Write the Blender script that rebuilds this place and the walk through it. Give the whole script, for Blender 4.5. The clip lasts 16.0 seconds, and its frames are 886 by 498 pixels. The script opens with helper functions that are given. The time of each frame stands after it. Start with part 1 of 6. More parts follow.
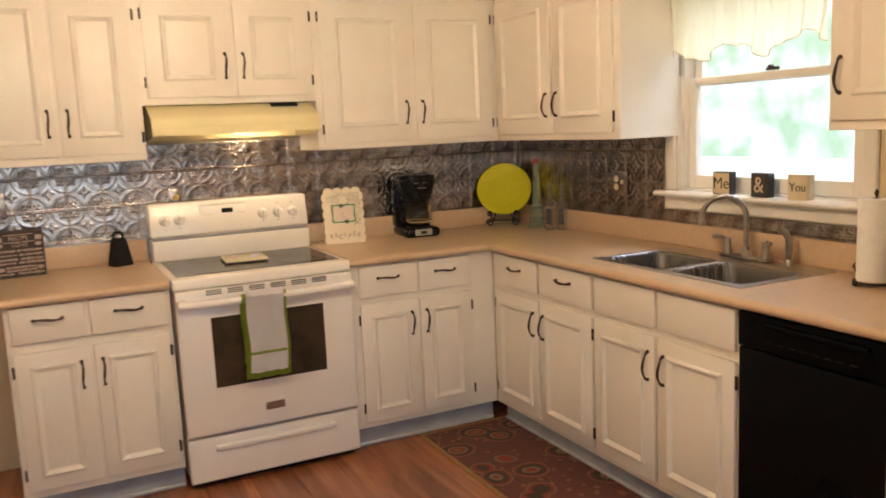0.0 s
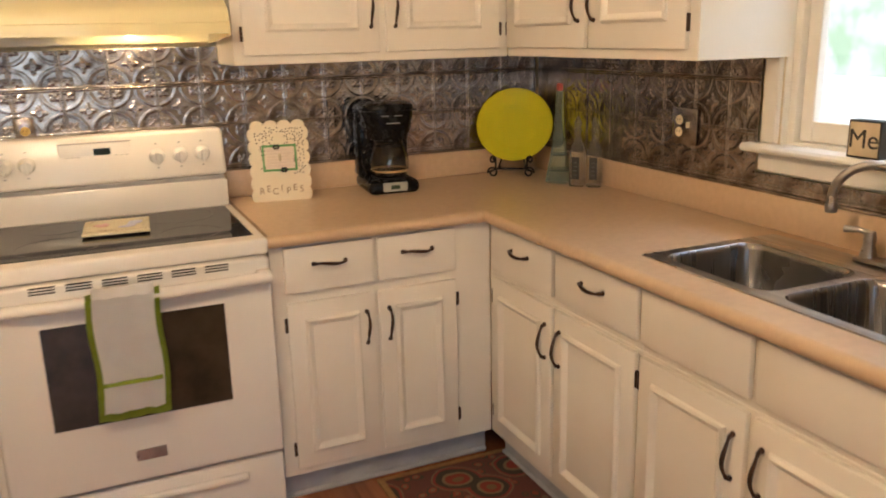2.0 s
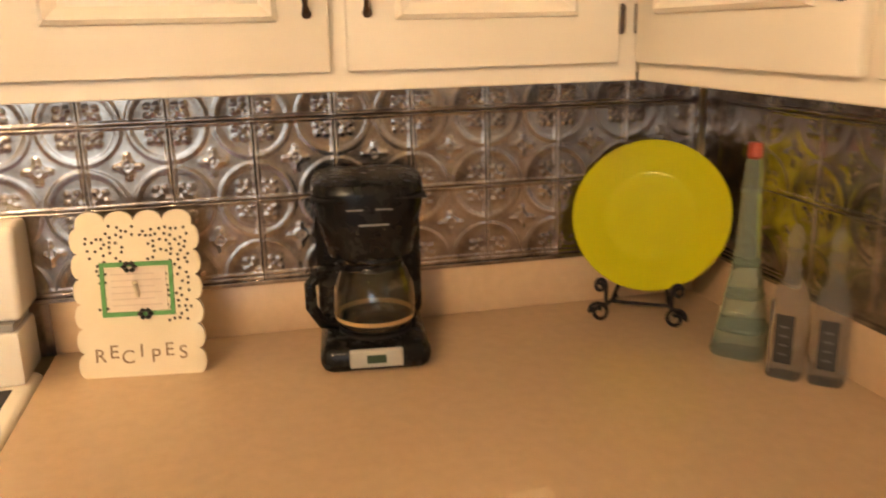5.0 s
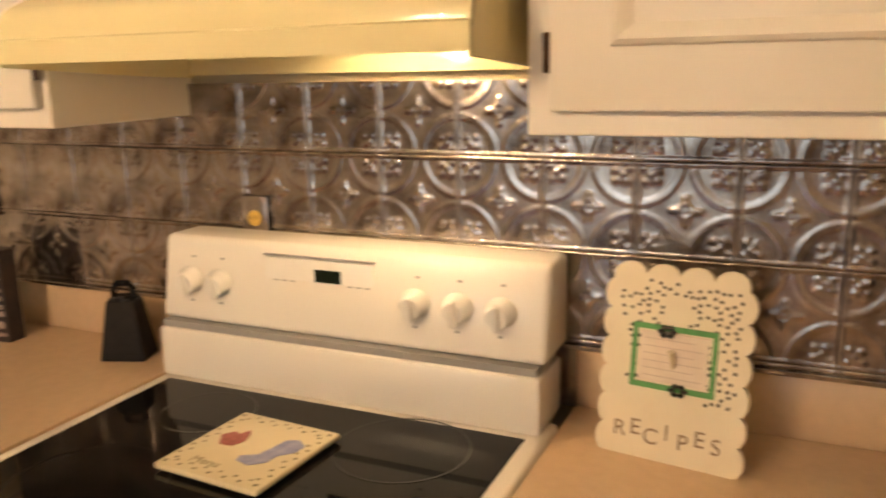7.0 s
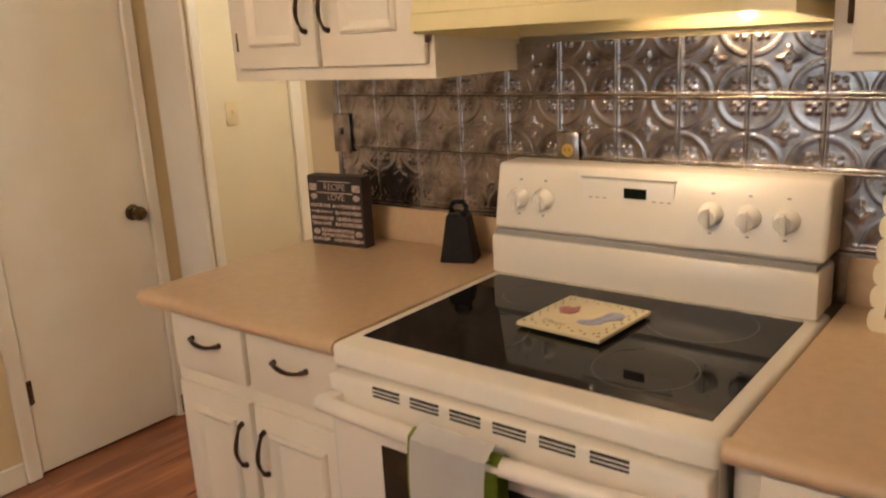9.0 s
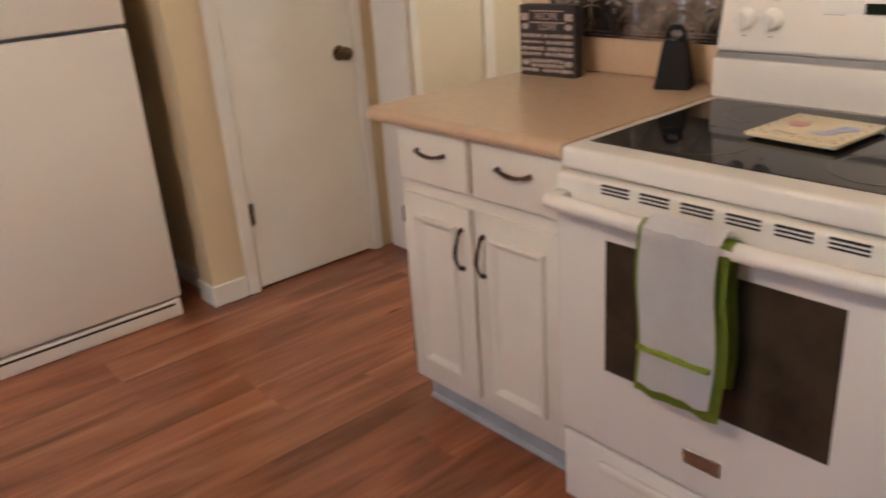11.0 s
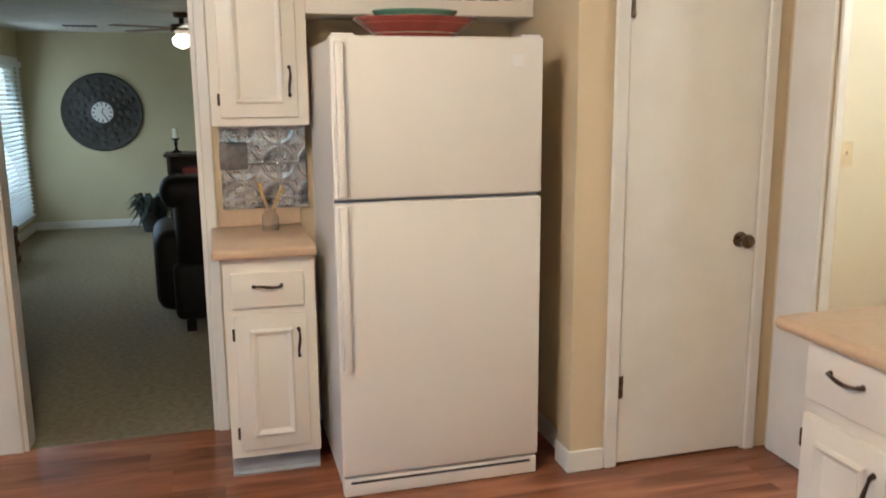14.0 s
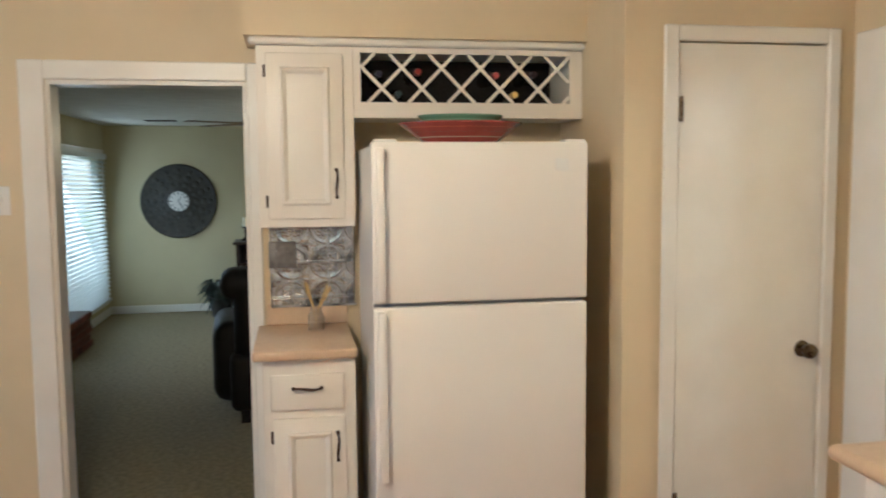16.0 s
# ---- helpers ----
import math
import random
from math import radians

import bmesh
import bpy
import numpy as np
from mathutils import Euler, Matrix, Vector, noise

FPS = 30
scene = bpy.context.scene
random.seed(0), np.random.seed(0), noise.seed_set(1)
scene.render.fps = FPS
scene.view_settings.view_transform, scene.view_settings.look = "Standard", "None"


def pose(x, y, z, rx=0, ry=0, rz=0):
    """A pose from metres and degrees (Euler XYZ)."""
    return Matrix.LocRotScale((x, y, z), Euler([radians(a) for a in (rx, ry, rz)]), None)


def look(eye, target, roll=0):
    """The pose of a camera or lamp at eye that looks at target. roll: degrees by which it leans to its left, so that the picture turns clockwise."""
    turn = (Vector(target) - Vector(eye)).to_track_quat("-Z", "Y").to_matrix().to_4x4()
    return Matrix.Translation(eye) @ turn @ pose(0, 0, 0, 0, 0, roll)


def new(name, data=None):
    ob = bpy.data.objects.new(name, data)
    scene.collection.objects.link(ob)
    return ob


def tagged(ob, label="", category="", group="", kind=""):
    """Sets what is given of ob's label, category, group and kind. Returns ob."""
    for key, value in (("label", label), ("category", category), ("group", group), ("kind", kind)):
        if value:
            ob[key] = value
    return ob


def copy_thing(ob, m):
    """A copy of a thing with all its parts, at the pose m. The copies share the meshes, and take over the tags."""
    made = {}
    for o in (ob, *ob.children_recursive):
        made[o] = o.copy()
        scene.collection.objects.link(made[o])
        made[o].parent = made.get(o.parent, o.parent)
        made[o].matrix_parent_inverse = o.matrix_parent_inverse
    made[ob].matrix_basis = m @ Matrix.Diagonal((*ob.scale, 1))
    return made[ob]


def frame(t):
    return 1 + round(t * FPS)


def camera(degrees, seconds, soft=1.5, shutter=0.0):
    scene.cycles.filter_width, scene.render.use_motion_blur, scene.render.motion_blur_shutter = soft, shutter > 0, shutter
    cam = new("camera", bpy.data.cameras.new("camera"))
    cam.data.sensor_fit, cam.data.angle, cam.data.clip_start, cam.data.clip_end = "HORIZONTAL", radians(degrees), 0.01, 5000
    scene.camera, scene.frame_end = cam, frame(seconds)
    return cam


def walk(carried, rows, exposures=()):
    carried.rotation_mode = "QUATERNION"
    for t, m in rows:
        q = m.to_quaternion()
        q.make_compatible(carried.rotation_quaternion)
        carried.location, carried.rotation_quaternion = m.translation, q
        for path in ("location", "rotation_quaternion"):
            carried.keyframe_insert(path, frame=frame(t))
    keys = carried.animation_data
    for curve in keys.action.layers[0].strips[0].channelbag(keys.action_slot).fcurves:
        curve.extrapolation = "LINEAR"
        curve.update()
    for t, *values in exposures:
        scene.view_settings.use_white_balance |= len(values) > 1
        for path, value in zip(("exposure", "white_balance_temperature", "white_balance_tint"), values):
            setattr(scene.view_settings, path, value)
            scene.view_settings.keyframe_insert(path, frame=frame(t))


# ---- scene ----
cam = camera(56.9, 16.0, soft=1.8, shutter=0.45)
PATH = [
    (0, (0.803, 0.602, 1.507), (1.666, 2.382, 1.213), -2.6),
    (0.5, (0.941, 0.89, 1.505), (1.852, 2.642, 1.188), -1.9),
    (1, (1.098, 1.186, 1.497), (2.005, 2.921, 1.087), -2.4),
    (1.5, (1.301, 1.457, 1.488), (2.173, 3.182, 0.974), -3.1),
    (2, (1.539, 1.71, 1.504), (2.322, 3.479, 0.998), -1.4),
    (2.5, (1.757, 1.977, 1.491), (2.543, 3.75, 1.002), -1.9),
    (3, (1.957, 2.236, 1.483), (2.783, 3.989, 0.988), -2.6),
    (3.2, (2.032, 2.346, 1.483), (2.831, 4.108, 0.976), -2.4),
    (5.3, (2.454, 3.329, 1.526), (2.749, 5.237, 1.005), -0.6),
    (5.5, (2.472, 3.398, 1.538), (2.641, 5.321, 1.013), -0.1),
    (6, (2.461, 3.512, 1.507), (2.285, 5.45, 1.044), -0.3),
    (6.5, (2.408, 3.532, 1.502), (1.902, 5.414, 1.053), -0.7),
    (7, (2.371, 3.511, 1.513), (1.562, 5.285, 1.069), -1.3),
    (7.5, (2.343, 3.418, 1.529), (1.319, 5.076, 1.078), -1.6),
    (8, (2.344, 3.275, 1.549), (1.202, 4.852, 1.094), -1.8),
    (8.2, (2.359, 3.216, 1.555), (1.193, 4.776, 1.096), -2.1),
    (10.3, (2.389, 2.879, 1.391), (1.114, 4.269, 0.725), -3.1),
    (10.5, (2.383, 2.866, 1.383), (1.082, 4.216, 0.687), -3.0),
    (11, (2.359, 2.806, 1.39), (0.936, 3.998, 0.644), -4.1),
    (11.5, (2.324, 2.74, 1.403), (0.726, 3.698, 0.675), -2.1),
    (12, (2.294, 2.722, 1.407), (0.584, 3.478, 0.697), -1.2),
    (12.5, (2.283, 2.734, 1.415), (0.505, 3.364, 0.749), -0.5),
    (13, (2.273, 2.733, 1.436), (0.448, 3.294, 0.842), 0.1),
    (13.5, (2.267, 2.74, 1.461), (0.401, 3.277, 0.982), 0.0),
    (14, (2.258, 2.74, 1.494), (0.364, 3.262, 1.119), -0.5),
    (14.5, (2.24, 2.751, 1.528), (0.336, 3.283, 1.224), 0.0),
    (15, (2.227, 2.752, 1.553), (0.313, 3.281, 1.31), 0.4),
    (15.5, (2.228, 2.789, 1.56), (0.308, 3.308, 1.35), -0.8),
    (16, (2.227, 2.867, 1.566), (0.267, 3.222, 1.391), -0.5),
]
walk(cam, [(t, look(eye, target, roll)) for t, eye, target, roll in PATH], exposures=[(0,0.95,6100,12),(2,0.98,6150,12),(3,1.1,6150,12),(5.5,1.45,7200,13),(7,1.03,6800,13),(8,0.75,6700,12),(10.5,0.62,5200,14),(11,0.75,5100,13),(12.5,1.15,4850,10),(14,1.2,4850,6),(16,1.15,4850,4)])

# world, sun, lamps, exposure
world = bpy.data.worlds.new("world")
scene.world = world
world.use_nodes = True
_n = world.node_tree.nodes
_sky = _n.new("ShaderNodeTexSky")
_sky.sky_type, _sky.sun_disc, _sky.sun_elevation, _sky.sun_rotation = "NISHITA", False, radians(50), radians(315)
world.node_tree.links.new(_sky.outputs[0], _n["Background"].inputs[0])
_n["Background"].inputs[1].default_value = 0.15
sun = new("sun", bpy.data.lights.new("sun", "SUN"))
sun.data.energy, sun.data.angle, sun.data.color = 5.0, radians(0.5), (1, 0.95, 0.86)
sun.rotation_euler = (radians(40), 0, radians(225))


def area(name, place, target, sx, sy, power, color):
    lamp = new(name, bpy.data.lights.new(name, "AREA"))
    lamp.data.shape, lamp.data.size, lamp.data.size_y, lamp.data.energy, lamp.data.color = "RECTANGLE", sx, sy, power, color
    lamp.matrix_world = look(place, target)
    return lamp


def bulb(name, place, power, color, size=0.04):
    lamp = new(name, bpy.data.lights.new(name, "POINT"))
    lamp.data.energy, lamp.data.color, lamp.data.shadow_soft_size = power, color, size
    lamp.location = place
    return lamp


DAY, WARM = (0.70, 0.80, 1.0), (1.0, 0.73, 0.44)
area("daylight_sink_window", (4.25, 2.95, 2.95), (2.9, 2.95, 1.0), 1.6, 1.0, 33, (0.80, 0.88, 1.0))
area("daylight_dining_window", (0.9, -1.62, 1.35), (1.2, 2.0, 1.35), 1.8, 1.7, 9, DAY)
area("daylight_living_window", (-6.1, 0.58, 1.2), (-5.8, 3.0, 0.8), 2.8, 1.5, 18, (0.95, 0.96, 0.88))
for _x in (0.93, 1.2, 1.47):
    bulb("ceiling_bulb", (_x, 2.25, 2.285), 12.5, WARM, 0.05)
# added fill spots, unseen, that brighten the upper cabinets and the fridge
for _x, _to, _w in ((0.93, (0.9, 4.5, 2.0), 20), (1.2, (2.1, 4.5, 2.0), 22), (1.47, (3.1, 3.7, 2.0), 18), (1.2, (-0.7, 3.6, 1.0), 14)):
    _s = new("fill_spot", bpy.data.lights.new("fill_spot", "SPOT"))
    _s.data.energy, _s.data.color, _s.data.shadow_soft_size, _s.data.spot_size, _s.data.spot_blend = _w, WARM, 0.05, radians(78), 0.9
    _s.matrix_world = look((_x, 2.25, 2.27), _to)
_s = new("hood_lamp", bpy.data.lights.new("hood_lamp", "SPOT"))
_s.data.energy, _s.data.color, _s.data.shadow_soft_size, _s.data.spot_size, _s.data.spot_blend = 2.6, (1.0, 0.70, 0.38), 0.02, radians(150), 0.4
_s.matrix_world = look((1.76, 4.62, 1.535), (1.76, 4.84, 1.30))
bulb("living_bulb", (-5.4, 3.0, 1.95), 4.5, (1.0, 0.72, 0.36), 0.08)
# unseen fill light added to brighten the hallway; no fixture hangs there
bulb("hall_fill", (0.2, 5.8, 2.1), 20, (1.0, 0.89, 0.70), 0.1)
scene.view_settings.exposure = 0.0


# materials
def mat(name, color, rough=0.5, metal=0.0, color2=None, scale=8.0, bump=0.0, bump_scale=None, stretch=None, coat=0.0, spread=(0.35, 0.65), detail=4.0, vary=0.0, spec=0.5):
    """A plain painted or worn surface: two tones by noise at two scales, and a fine relief."""
    m = bpy.data.materials.new(name)
    m.use_nodes = True
    nt = m.node_tree
    N, L = nt.nodes, nt.links
    b = N["Principled BSDF"]
    b.inputs["Base Color"].default_value = (*color, 1)
    b.inputs["Roughness"].default_value = rough
    b.inputs["Metallic"].default_value = metal
    b.inputs["Specular IOR Level"].default_value = spec
    b.inputs["Coat Weight"].default_value = coat
    tc = N.new("ShaderNodeTexCoord")
    mp = N.new("ShaderNodeMapping")
    L.new(tc.outputs["Object"], mp.inputs[0])
    if stretch:
        mp.inputs["Scale"].default_value = stretch
    if color2:
        nz = N.new("ShaderNodeTexNoise")
        nz.inputs["Scale"].default_value = scale
        nz.inputs["Detail"].default_value = detail
        L.new(mp.outputs[0], nz.inputs["Vector"])
        r = N.new("ShaderNodeMapRange")
        r.inputs["From Min"].default_value, r.inputs["From Max"].default_value = spread
        L.new(nz.outputs["Fac"], r.inputs["Value"])
        mx = N.new("ShaderNodeMix")
        mx.data_type = "RGBA"
        mx.inputs[6].default_value, mx.inputs[7].default_value = (*color, 1), (*color2, 1)
        L.new(r.outputs[0], mx.inputs[0])
        out = mx.outputs[2]
        if vary:
            oi = N.new("ShaderNodeObjectInfo")
            hsv = N.new("ShaderNodeHueSaturation")
            r2 = N.new("ShaderNodeMapRange")
            r2.inputs["To Min"].default_value, r2.inputs["To Max"].default_value = 1 - vary, 1 + vary
            L.new(oi.outputs["Random"], r2.inputs["Value"])
            L.new(r2.outputs[0], hsv.inputs["Value"])
            L.new(out, hsv.inputs["Color"])
            out = hsv.outputs[0]
        L.new(out, b.inputs["Base Color"])
        r3 = N.new("ShaderNodeMapRange")
        r3.inputs["To Min"].default_value, r3.inputs["To Max"].default_value = max(0.02, rough * 0.85), min(1, rough * 1.2)
        L.new(nz.outputs["Fac"], r3.inputs["Value"])
        L.new(r3.outputs[0], b.inputs["Roughness"])
    if bump:
        bz = N.new("ShaderNodeTexNoise")
        bz.inputs["Scale"].default_value = bump_scale or scale * 8
        L.new(mp.outputs[0], bz.inputs["Vector"])
        bp = N.new("ShaderNodeBump")
        bp.inputs["Strength"].default_value, bp.inputs["Distance"].default_value = bump, 0.002
        L.new(bz.outputs["Fac"], bp.inputs["Height"])
        L.new(bp.outputs[0], b.inputs["Normal"])
    return m


def glass_mat(name, color=(1, 1, 1), rough=0.02, ior=1.45):
    m = bpy.data.materials.new(name)
    m.use_nodes = True
    b = m.node_tree.nodes["Principled BSDF"]
    b.inputs["Base Color"].default_value = (*color, 1)
    b.inputs["Roughness"].default_value = rough
    b.inputs["Transmission Weight"].default_value = 1.0
    b.inputs["IOR"].default_value = ior
    return m


def glow(name, color, power):
    m = bpy.data.materials.new(name)
    m.use_nodes = True
    b = m.node_tree.nodes["Principled BSDF"]
    b.inputs["Base Color"].default_value = (*color, 1)
    b.inputs["Emission Color"].default_value = (*color, 1)
    b.inputs["Emission Strength"].default_value = power
    return m


def plank_mat():
    """Laminate boards: a tone for each board, long dark grain and knots."""
    m = bpy.data.materials.new("laminate_boards")
    m.use_nodes = True
    N, L = m.node_tree.nodes, m.node_tree.links
    b = N["Principled BSDF"]
    tc, oi = N.new("ShaderNodeTexCoord"), N.new("ShaderNodeObjectInfo")
    add = N.new("ShaderNodeVectorMath")
    sc = N.new("ShaderNodeVectorMath")
    sc.operation = "SCALE"
    sc.inputs[0].default_value = (13, 29, 7)
    L.new(oi.outputs["Random"], sc.inputs["Scale"])
    L.new(tc.outputs["Object"], add.inputs[0])
    L.new(sc.outputs[0], add.inputs[1])
    def noise_at(stretch, scale, detail, dist=0.0):
        mp, nz = N.new("ShaderNodeMapping"), N.new("ShaderNodeTexNoise")
        mp.inputs["Scale"].default_value = stretch
        nz.inputs["Scale"].default_value, nz.inputs["Detail"].default_value, nz.inputs["Distortion"].default_value = scale, detail, dist
        L.new(add.outputs[0], mp.inputs[0])
        L.new(mp.outputs[0], nz.inputs["Vector"])
        return nz
    wide, fine = noise_at((9, 1.3, 1), 1.0, 3, 0.8), noise_at((60, 2.2, 1), 1.0, 5, 0.3)
    knot = noise_at((10, 5, 1), 1.0, 2, 1.5)
    ramp = N.new("ShaderNodeValToRGB")
    e = ramp.color_ramp.elements
    e[0].position, e[0].color = 0.3, (0.165, 0.060, 0.029, 1)
    e[1].position, e[1].color = 0.7, (0.38, 0.158, 0.070, 1)
    k = e.new(0.5)
    k.color = (0.285, 0.107, 0.048, 1)
    mixv = N.new("ShaderNodeMath")
    mixv.operation = "MULTIPLY_ADD"
    L.new(fine.outputs["Fac"], mixv.inputs[0])
    mixv.inputs[1].default_value = 0.24
    shift = N.new("ShaderNodeMath")
    shift.operation = "MULTIPLY_ADD"
    L.new(wide.outputs["Fac"], shift.inputs[0])
    shift.inputs[1].default_value, shift.inputs[2].default_value = 0.95, -0.11
    L.new(shift.outputs[0], mixv.inputs[2])
    L.new(mixv.outputs[0], ramp.inputs[0])
    kr = N.new("ShaderNodeMapRange")
    kr.inputs["From Min"].default_value, kr.inputs["From Max"].default_value = 0.72, 0.84
    L.new(knot.outputs["Fac"], kr.inputs["Value"])
    mk = N.new("ShaderNodeMix")
    mk.data_type = "RGBA"
    mk.inputs[7].default_value = (0.05, 0.016, 0.009, 1)
    L.new(kr.outputs[0], mk.inputs[0])
    L.new(ramp.outputs[0], mk.inputs[6])
    hsv, r2 = N.new("ShaderNodeHueSaturation"), N.new("ShaderNodeMapRange")
    r2.inputs["To Min"].default_value, r2.inputs["To Max"].default_value = 0.85, 1.18
    L.new(oi.outputs["Random"], r2.inputs["Value"])
    L.new(r2.outputs[0], hsv.inputs["Value"])
    L.new(mk.outputs[2], hsv.inputs["Color"])
    L.new(hsv.outputs[0], b.inputs["Base Color"])
    b.inputs["Roughness"].default_value = 0.19
    bp = N.new("ShaderNodeBump")
    bp.inputs["Strength"].default_value, bp.inputs["Distance"].default_value = 0.15, 0.001
    L.new(fine.outputs["Fac"], bp.inputs["Height"])
    L.new(bp.outputs[0], b.inputs["Normal"])
    return m


PAINT = mat("white_cabinet_paint", (0.80, 0.75, 0.66), 0.36, color2=(0.76, 0.70, 0.60), scale=3, bump=0.12, bump_scale=90)
TRIM = mat("white_trim_paint", (0.82, 0.79, 0.72), 0.32, color2=(0.77, 0.73, 0.65), scale=4, bump=0.1, bump_scale=60)
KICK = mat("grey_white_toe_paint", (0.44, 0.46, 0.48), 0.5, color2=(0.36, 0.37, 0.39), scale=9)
WALL = mat("tan_wall_paint", (0.70, 0.575, 0.37), 0.6, color2=(0.66, 0.54, 0.34), scale=2.5, bump=0.25, bump_scale=160)
HALLWALL = mat("cream_wall_paint", (0.72, 0.65, 0.48), 0.6, color2=(0.68, 0.61, 0.45), scale=2.5, bump=0.2, bump_scale=160)
SAGE = mat("sage_wall_paint", (0.56, 0.50, 0.31), 0.65, color2=(0.52, 0.46, 0.285), scale=2, bump=0.2, bump_scale=140)
CEIL = mat("ceiling_paint", (0.74, 0.72, 0.66), 0.8, color2=(0.68, 0.66, 0.60), scale=6, bump=0.5, bump_scale=70)
COUNTER = mat("beige_laminate_worktop", (0.60, 0.43, 0.275), 0.30, color2=(0.55, 0.39, 0.245), scale=45, spread=(0.3, 0.7), bump=0.08, bump_scale=300)
PLANK = plank_mat()
CARPET = mat("green_beige_carpet", (0.29, 0.24, 0.135), 0.95, color2=(0.21, 0.17, 0.095), scale=30, bump=0.9, bump_scale=350)
ENAMEL = mat("white_appliance_enamel", (0.80, 0.76, 0.70), 0.22, color2=(0.78, 0.735, 0.67), scale=2)
FRIDGE = mat("white_pebbled_enamel", (0.80, 0.755, 0.69), 0.32, color2=(0.78, 0.73, 0.66), scale=2, bump=0.08, bump_scale=420)
HOODC = mat("almond_hood_enamel", (0.78, 0.69, 0.40), 0.09, color2=(0.75, 0.66, 0.38), scale=2, coat=0.15, spec=0.35)
HOODIN = mat("hood_filter", (0.45, 0.36, 0.20), 0.5, 0.3, color2=(0.25, 0.2, 0.12), scale=90)
BLACKG = mat("black_glass", (0.004, 0.004, 0.004), 0.04, color2=(0.006, 0.006, 0.006), scale=30, spec=0.18)
OVENG = mat("oven_glass", (0.028, 0.022, 0.016), 0.08, color2=(0.05, 0.038, 0.026), scale=12, spec=0.35)
BLACK = mat("black_plastic", (0.005, 0.005, 0.005), 0.26, color2=(0.008, 0.0078, 0.0078), scale=40, spec=0.2)
BLACKM = mat("black_matte", (0.010, 0.009, 0.009), 0.55, color2=(0.016, 0.014, 0.014), scale=60, spec=0.15)
DWBLACK = mat("dishwasher_black", (0.003, 0.003, 0.0033), 0.28, color2=(0.004, 0.004, 0.0045), scale=4, spec=0.05)
BRONZE = mat("oil_rubbed_bronze", (0.045, 0.026, 0.018), 0.32, 0.75, color2=(0.09, 0.05, 0.03), scale=50)
BRASS = mat("aged_brass", (0.20, 0.145, 0.085), 0.27, 0.9, color2=(0.09, 0.062, 0.038), scale=60)
NICKEL = mat("brushed_nickel", (0.48, 0.44, 0.39), 0.28, 1.0, color2=(0.38, 0.34, 0.30), scale=30)
# the sink's steel again, darkened to paint the shade inside the bowls
BOWL_SHADED = mat("shaded_steel_bowl", (0.25, 0.24, 0.225), 0.27, 1.0, color2=(0.21, 0.20, 0.19), scale=2, stretch=(30, 1, 1))
STEEL = mat("stainless_steel", (0.60, 0.58, 0.55), 0.28, 1.0, color2=(0.38, 0.36, 0.335), scale=2, stretch=(30, 1, 1))
TIN = mat("pressed_tin", (0.49, 0.44, 0.405), 0.24, 1.0, color2=(0.15, 0.118, 0.100), scale=16, spread=(0.38, 0.72), detail=6)
TIN2 = mat("bright_pressed_tin", (0.72, 0.73, 0.76), 0.14, 1.0, color2=(0.17, 0.17, 0.19), scale=16, spread=(0.38, 0.72))
DARK = mat("dark_gap", (0.02, 0.015, 0.012), 0.8)
SHADE = mat("grey_shade_and_print", (0.3, 0.29, 0.29), 0.6)
WHITE = mat("white_gloss", (0.82, 0.80, 0.76), 0.25, color2=(0.8, 0.77, 0.72), scale=6)


# mesh helpers
def box(bm, x0, x1, y0, y1, z0, z1, bevel=0.0, seg=1):
    vs = [bm.verts.new((x, y, z)) for z in (z0, z1) for x, y in ((x0, y0), (x1, y0), (x1, y1), (x0, y1))]
    fs = [bm.faces.new([vs[i] for i in q]) for q in ((3, 2, 1, 0), (4, 5, 6, 7), (0, 1, 5, 4), (1, 2, 6, 5), (2, 3, 7, 6), (3, 0, 4, 7))]
    if bevel:
        es = list({e for f in fs for e in f.edges})
        bmesh.ops.bevel(bm, geom=es, offset=bevel, segments=seg, affect="EDGES", profile=0.5)
    return bm


def boxes(*rows, bevel=0.0, seg=1):
    bm = bmesh.new()
    for r in rows:
        b2 = bmesh.new()
        box(b2, *r, bevel=bevel, seg=seg)
        join(bm, b2)
    return bm


def join(bm, other, m=None):
    if m is not None:
        other.transform(m)
    me = bpy.data.meshes.new("tmp")
    other.to_mesh(me)
    other.free()
    bm.from_mesh(me)
    bpy.data.meshes.remove(me)
    return bm


def lathe(rows, seg=24, m=None, cap=True):
    """A turned body round z from (radius, height) rows."""
    bm = bmesh.new()
    rings = []
    for r, z in rows:
        rings.append([bm.verts.new((r * math.cos(2 * math.pi * i / seg), r * math.sin(2 * math.pi * i / seg), z)) for i in range(seg)])
    for a, b in zip(rings, rings[1:]):
        for i in range(seg):
            bm.faces.new((a[i], a[(i + 1) % seg], b[(i + 1) % seg], b[i]))
    if cap:
        bm.faces.new(rings[0][::-1])
        bm.faces.new(rings[-1])
    if m is not None:
        bm.transform(m)
    return bm


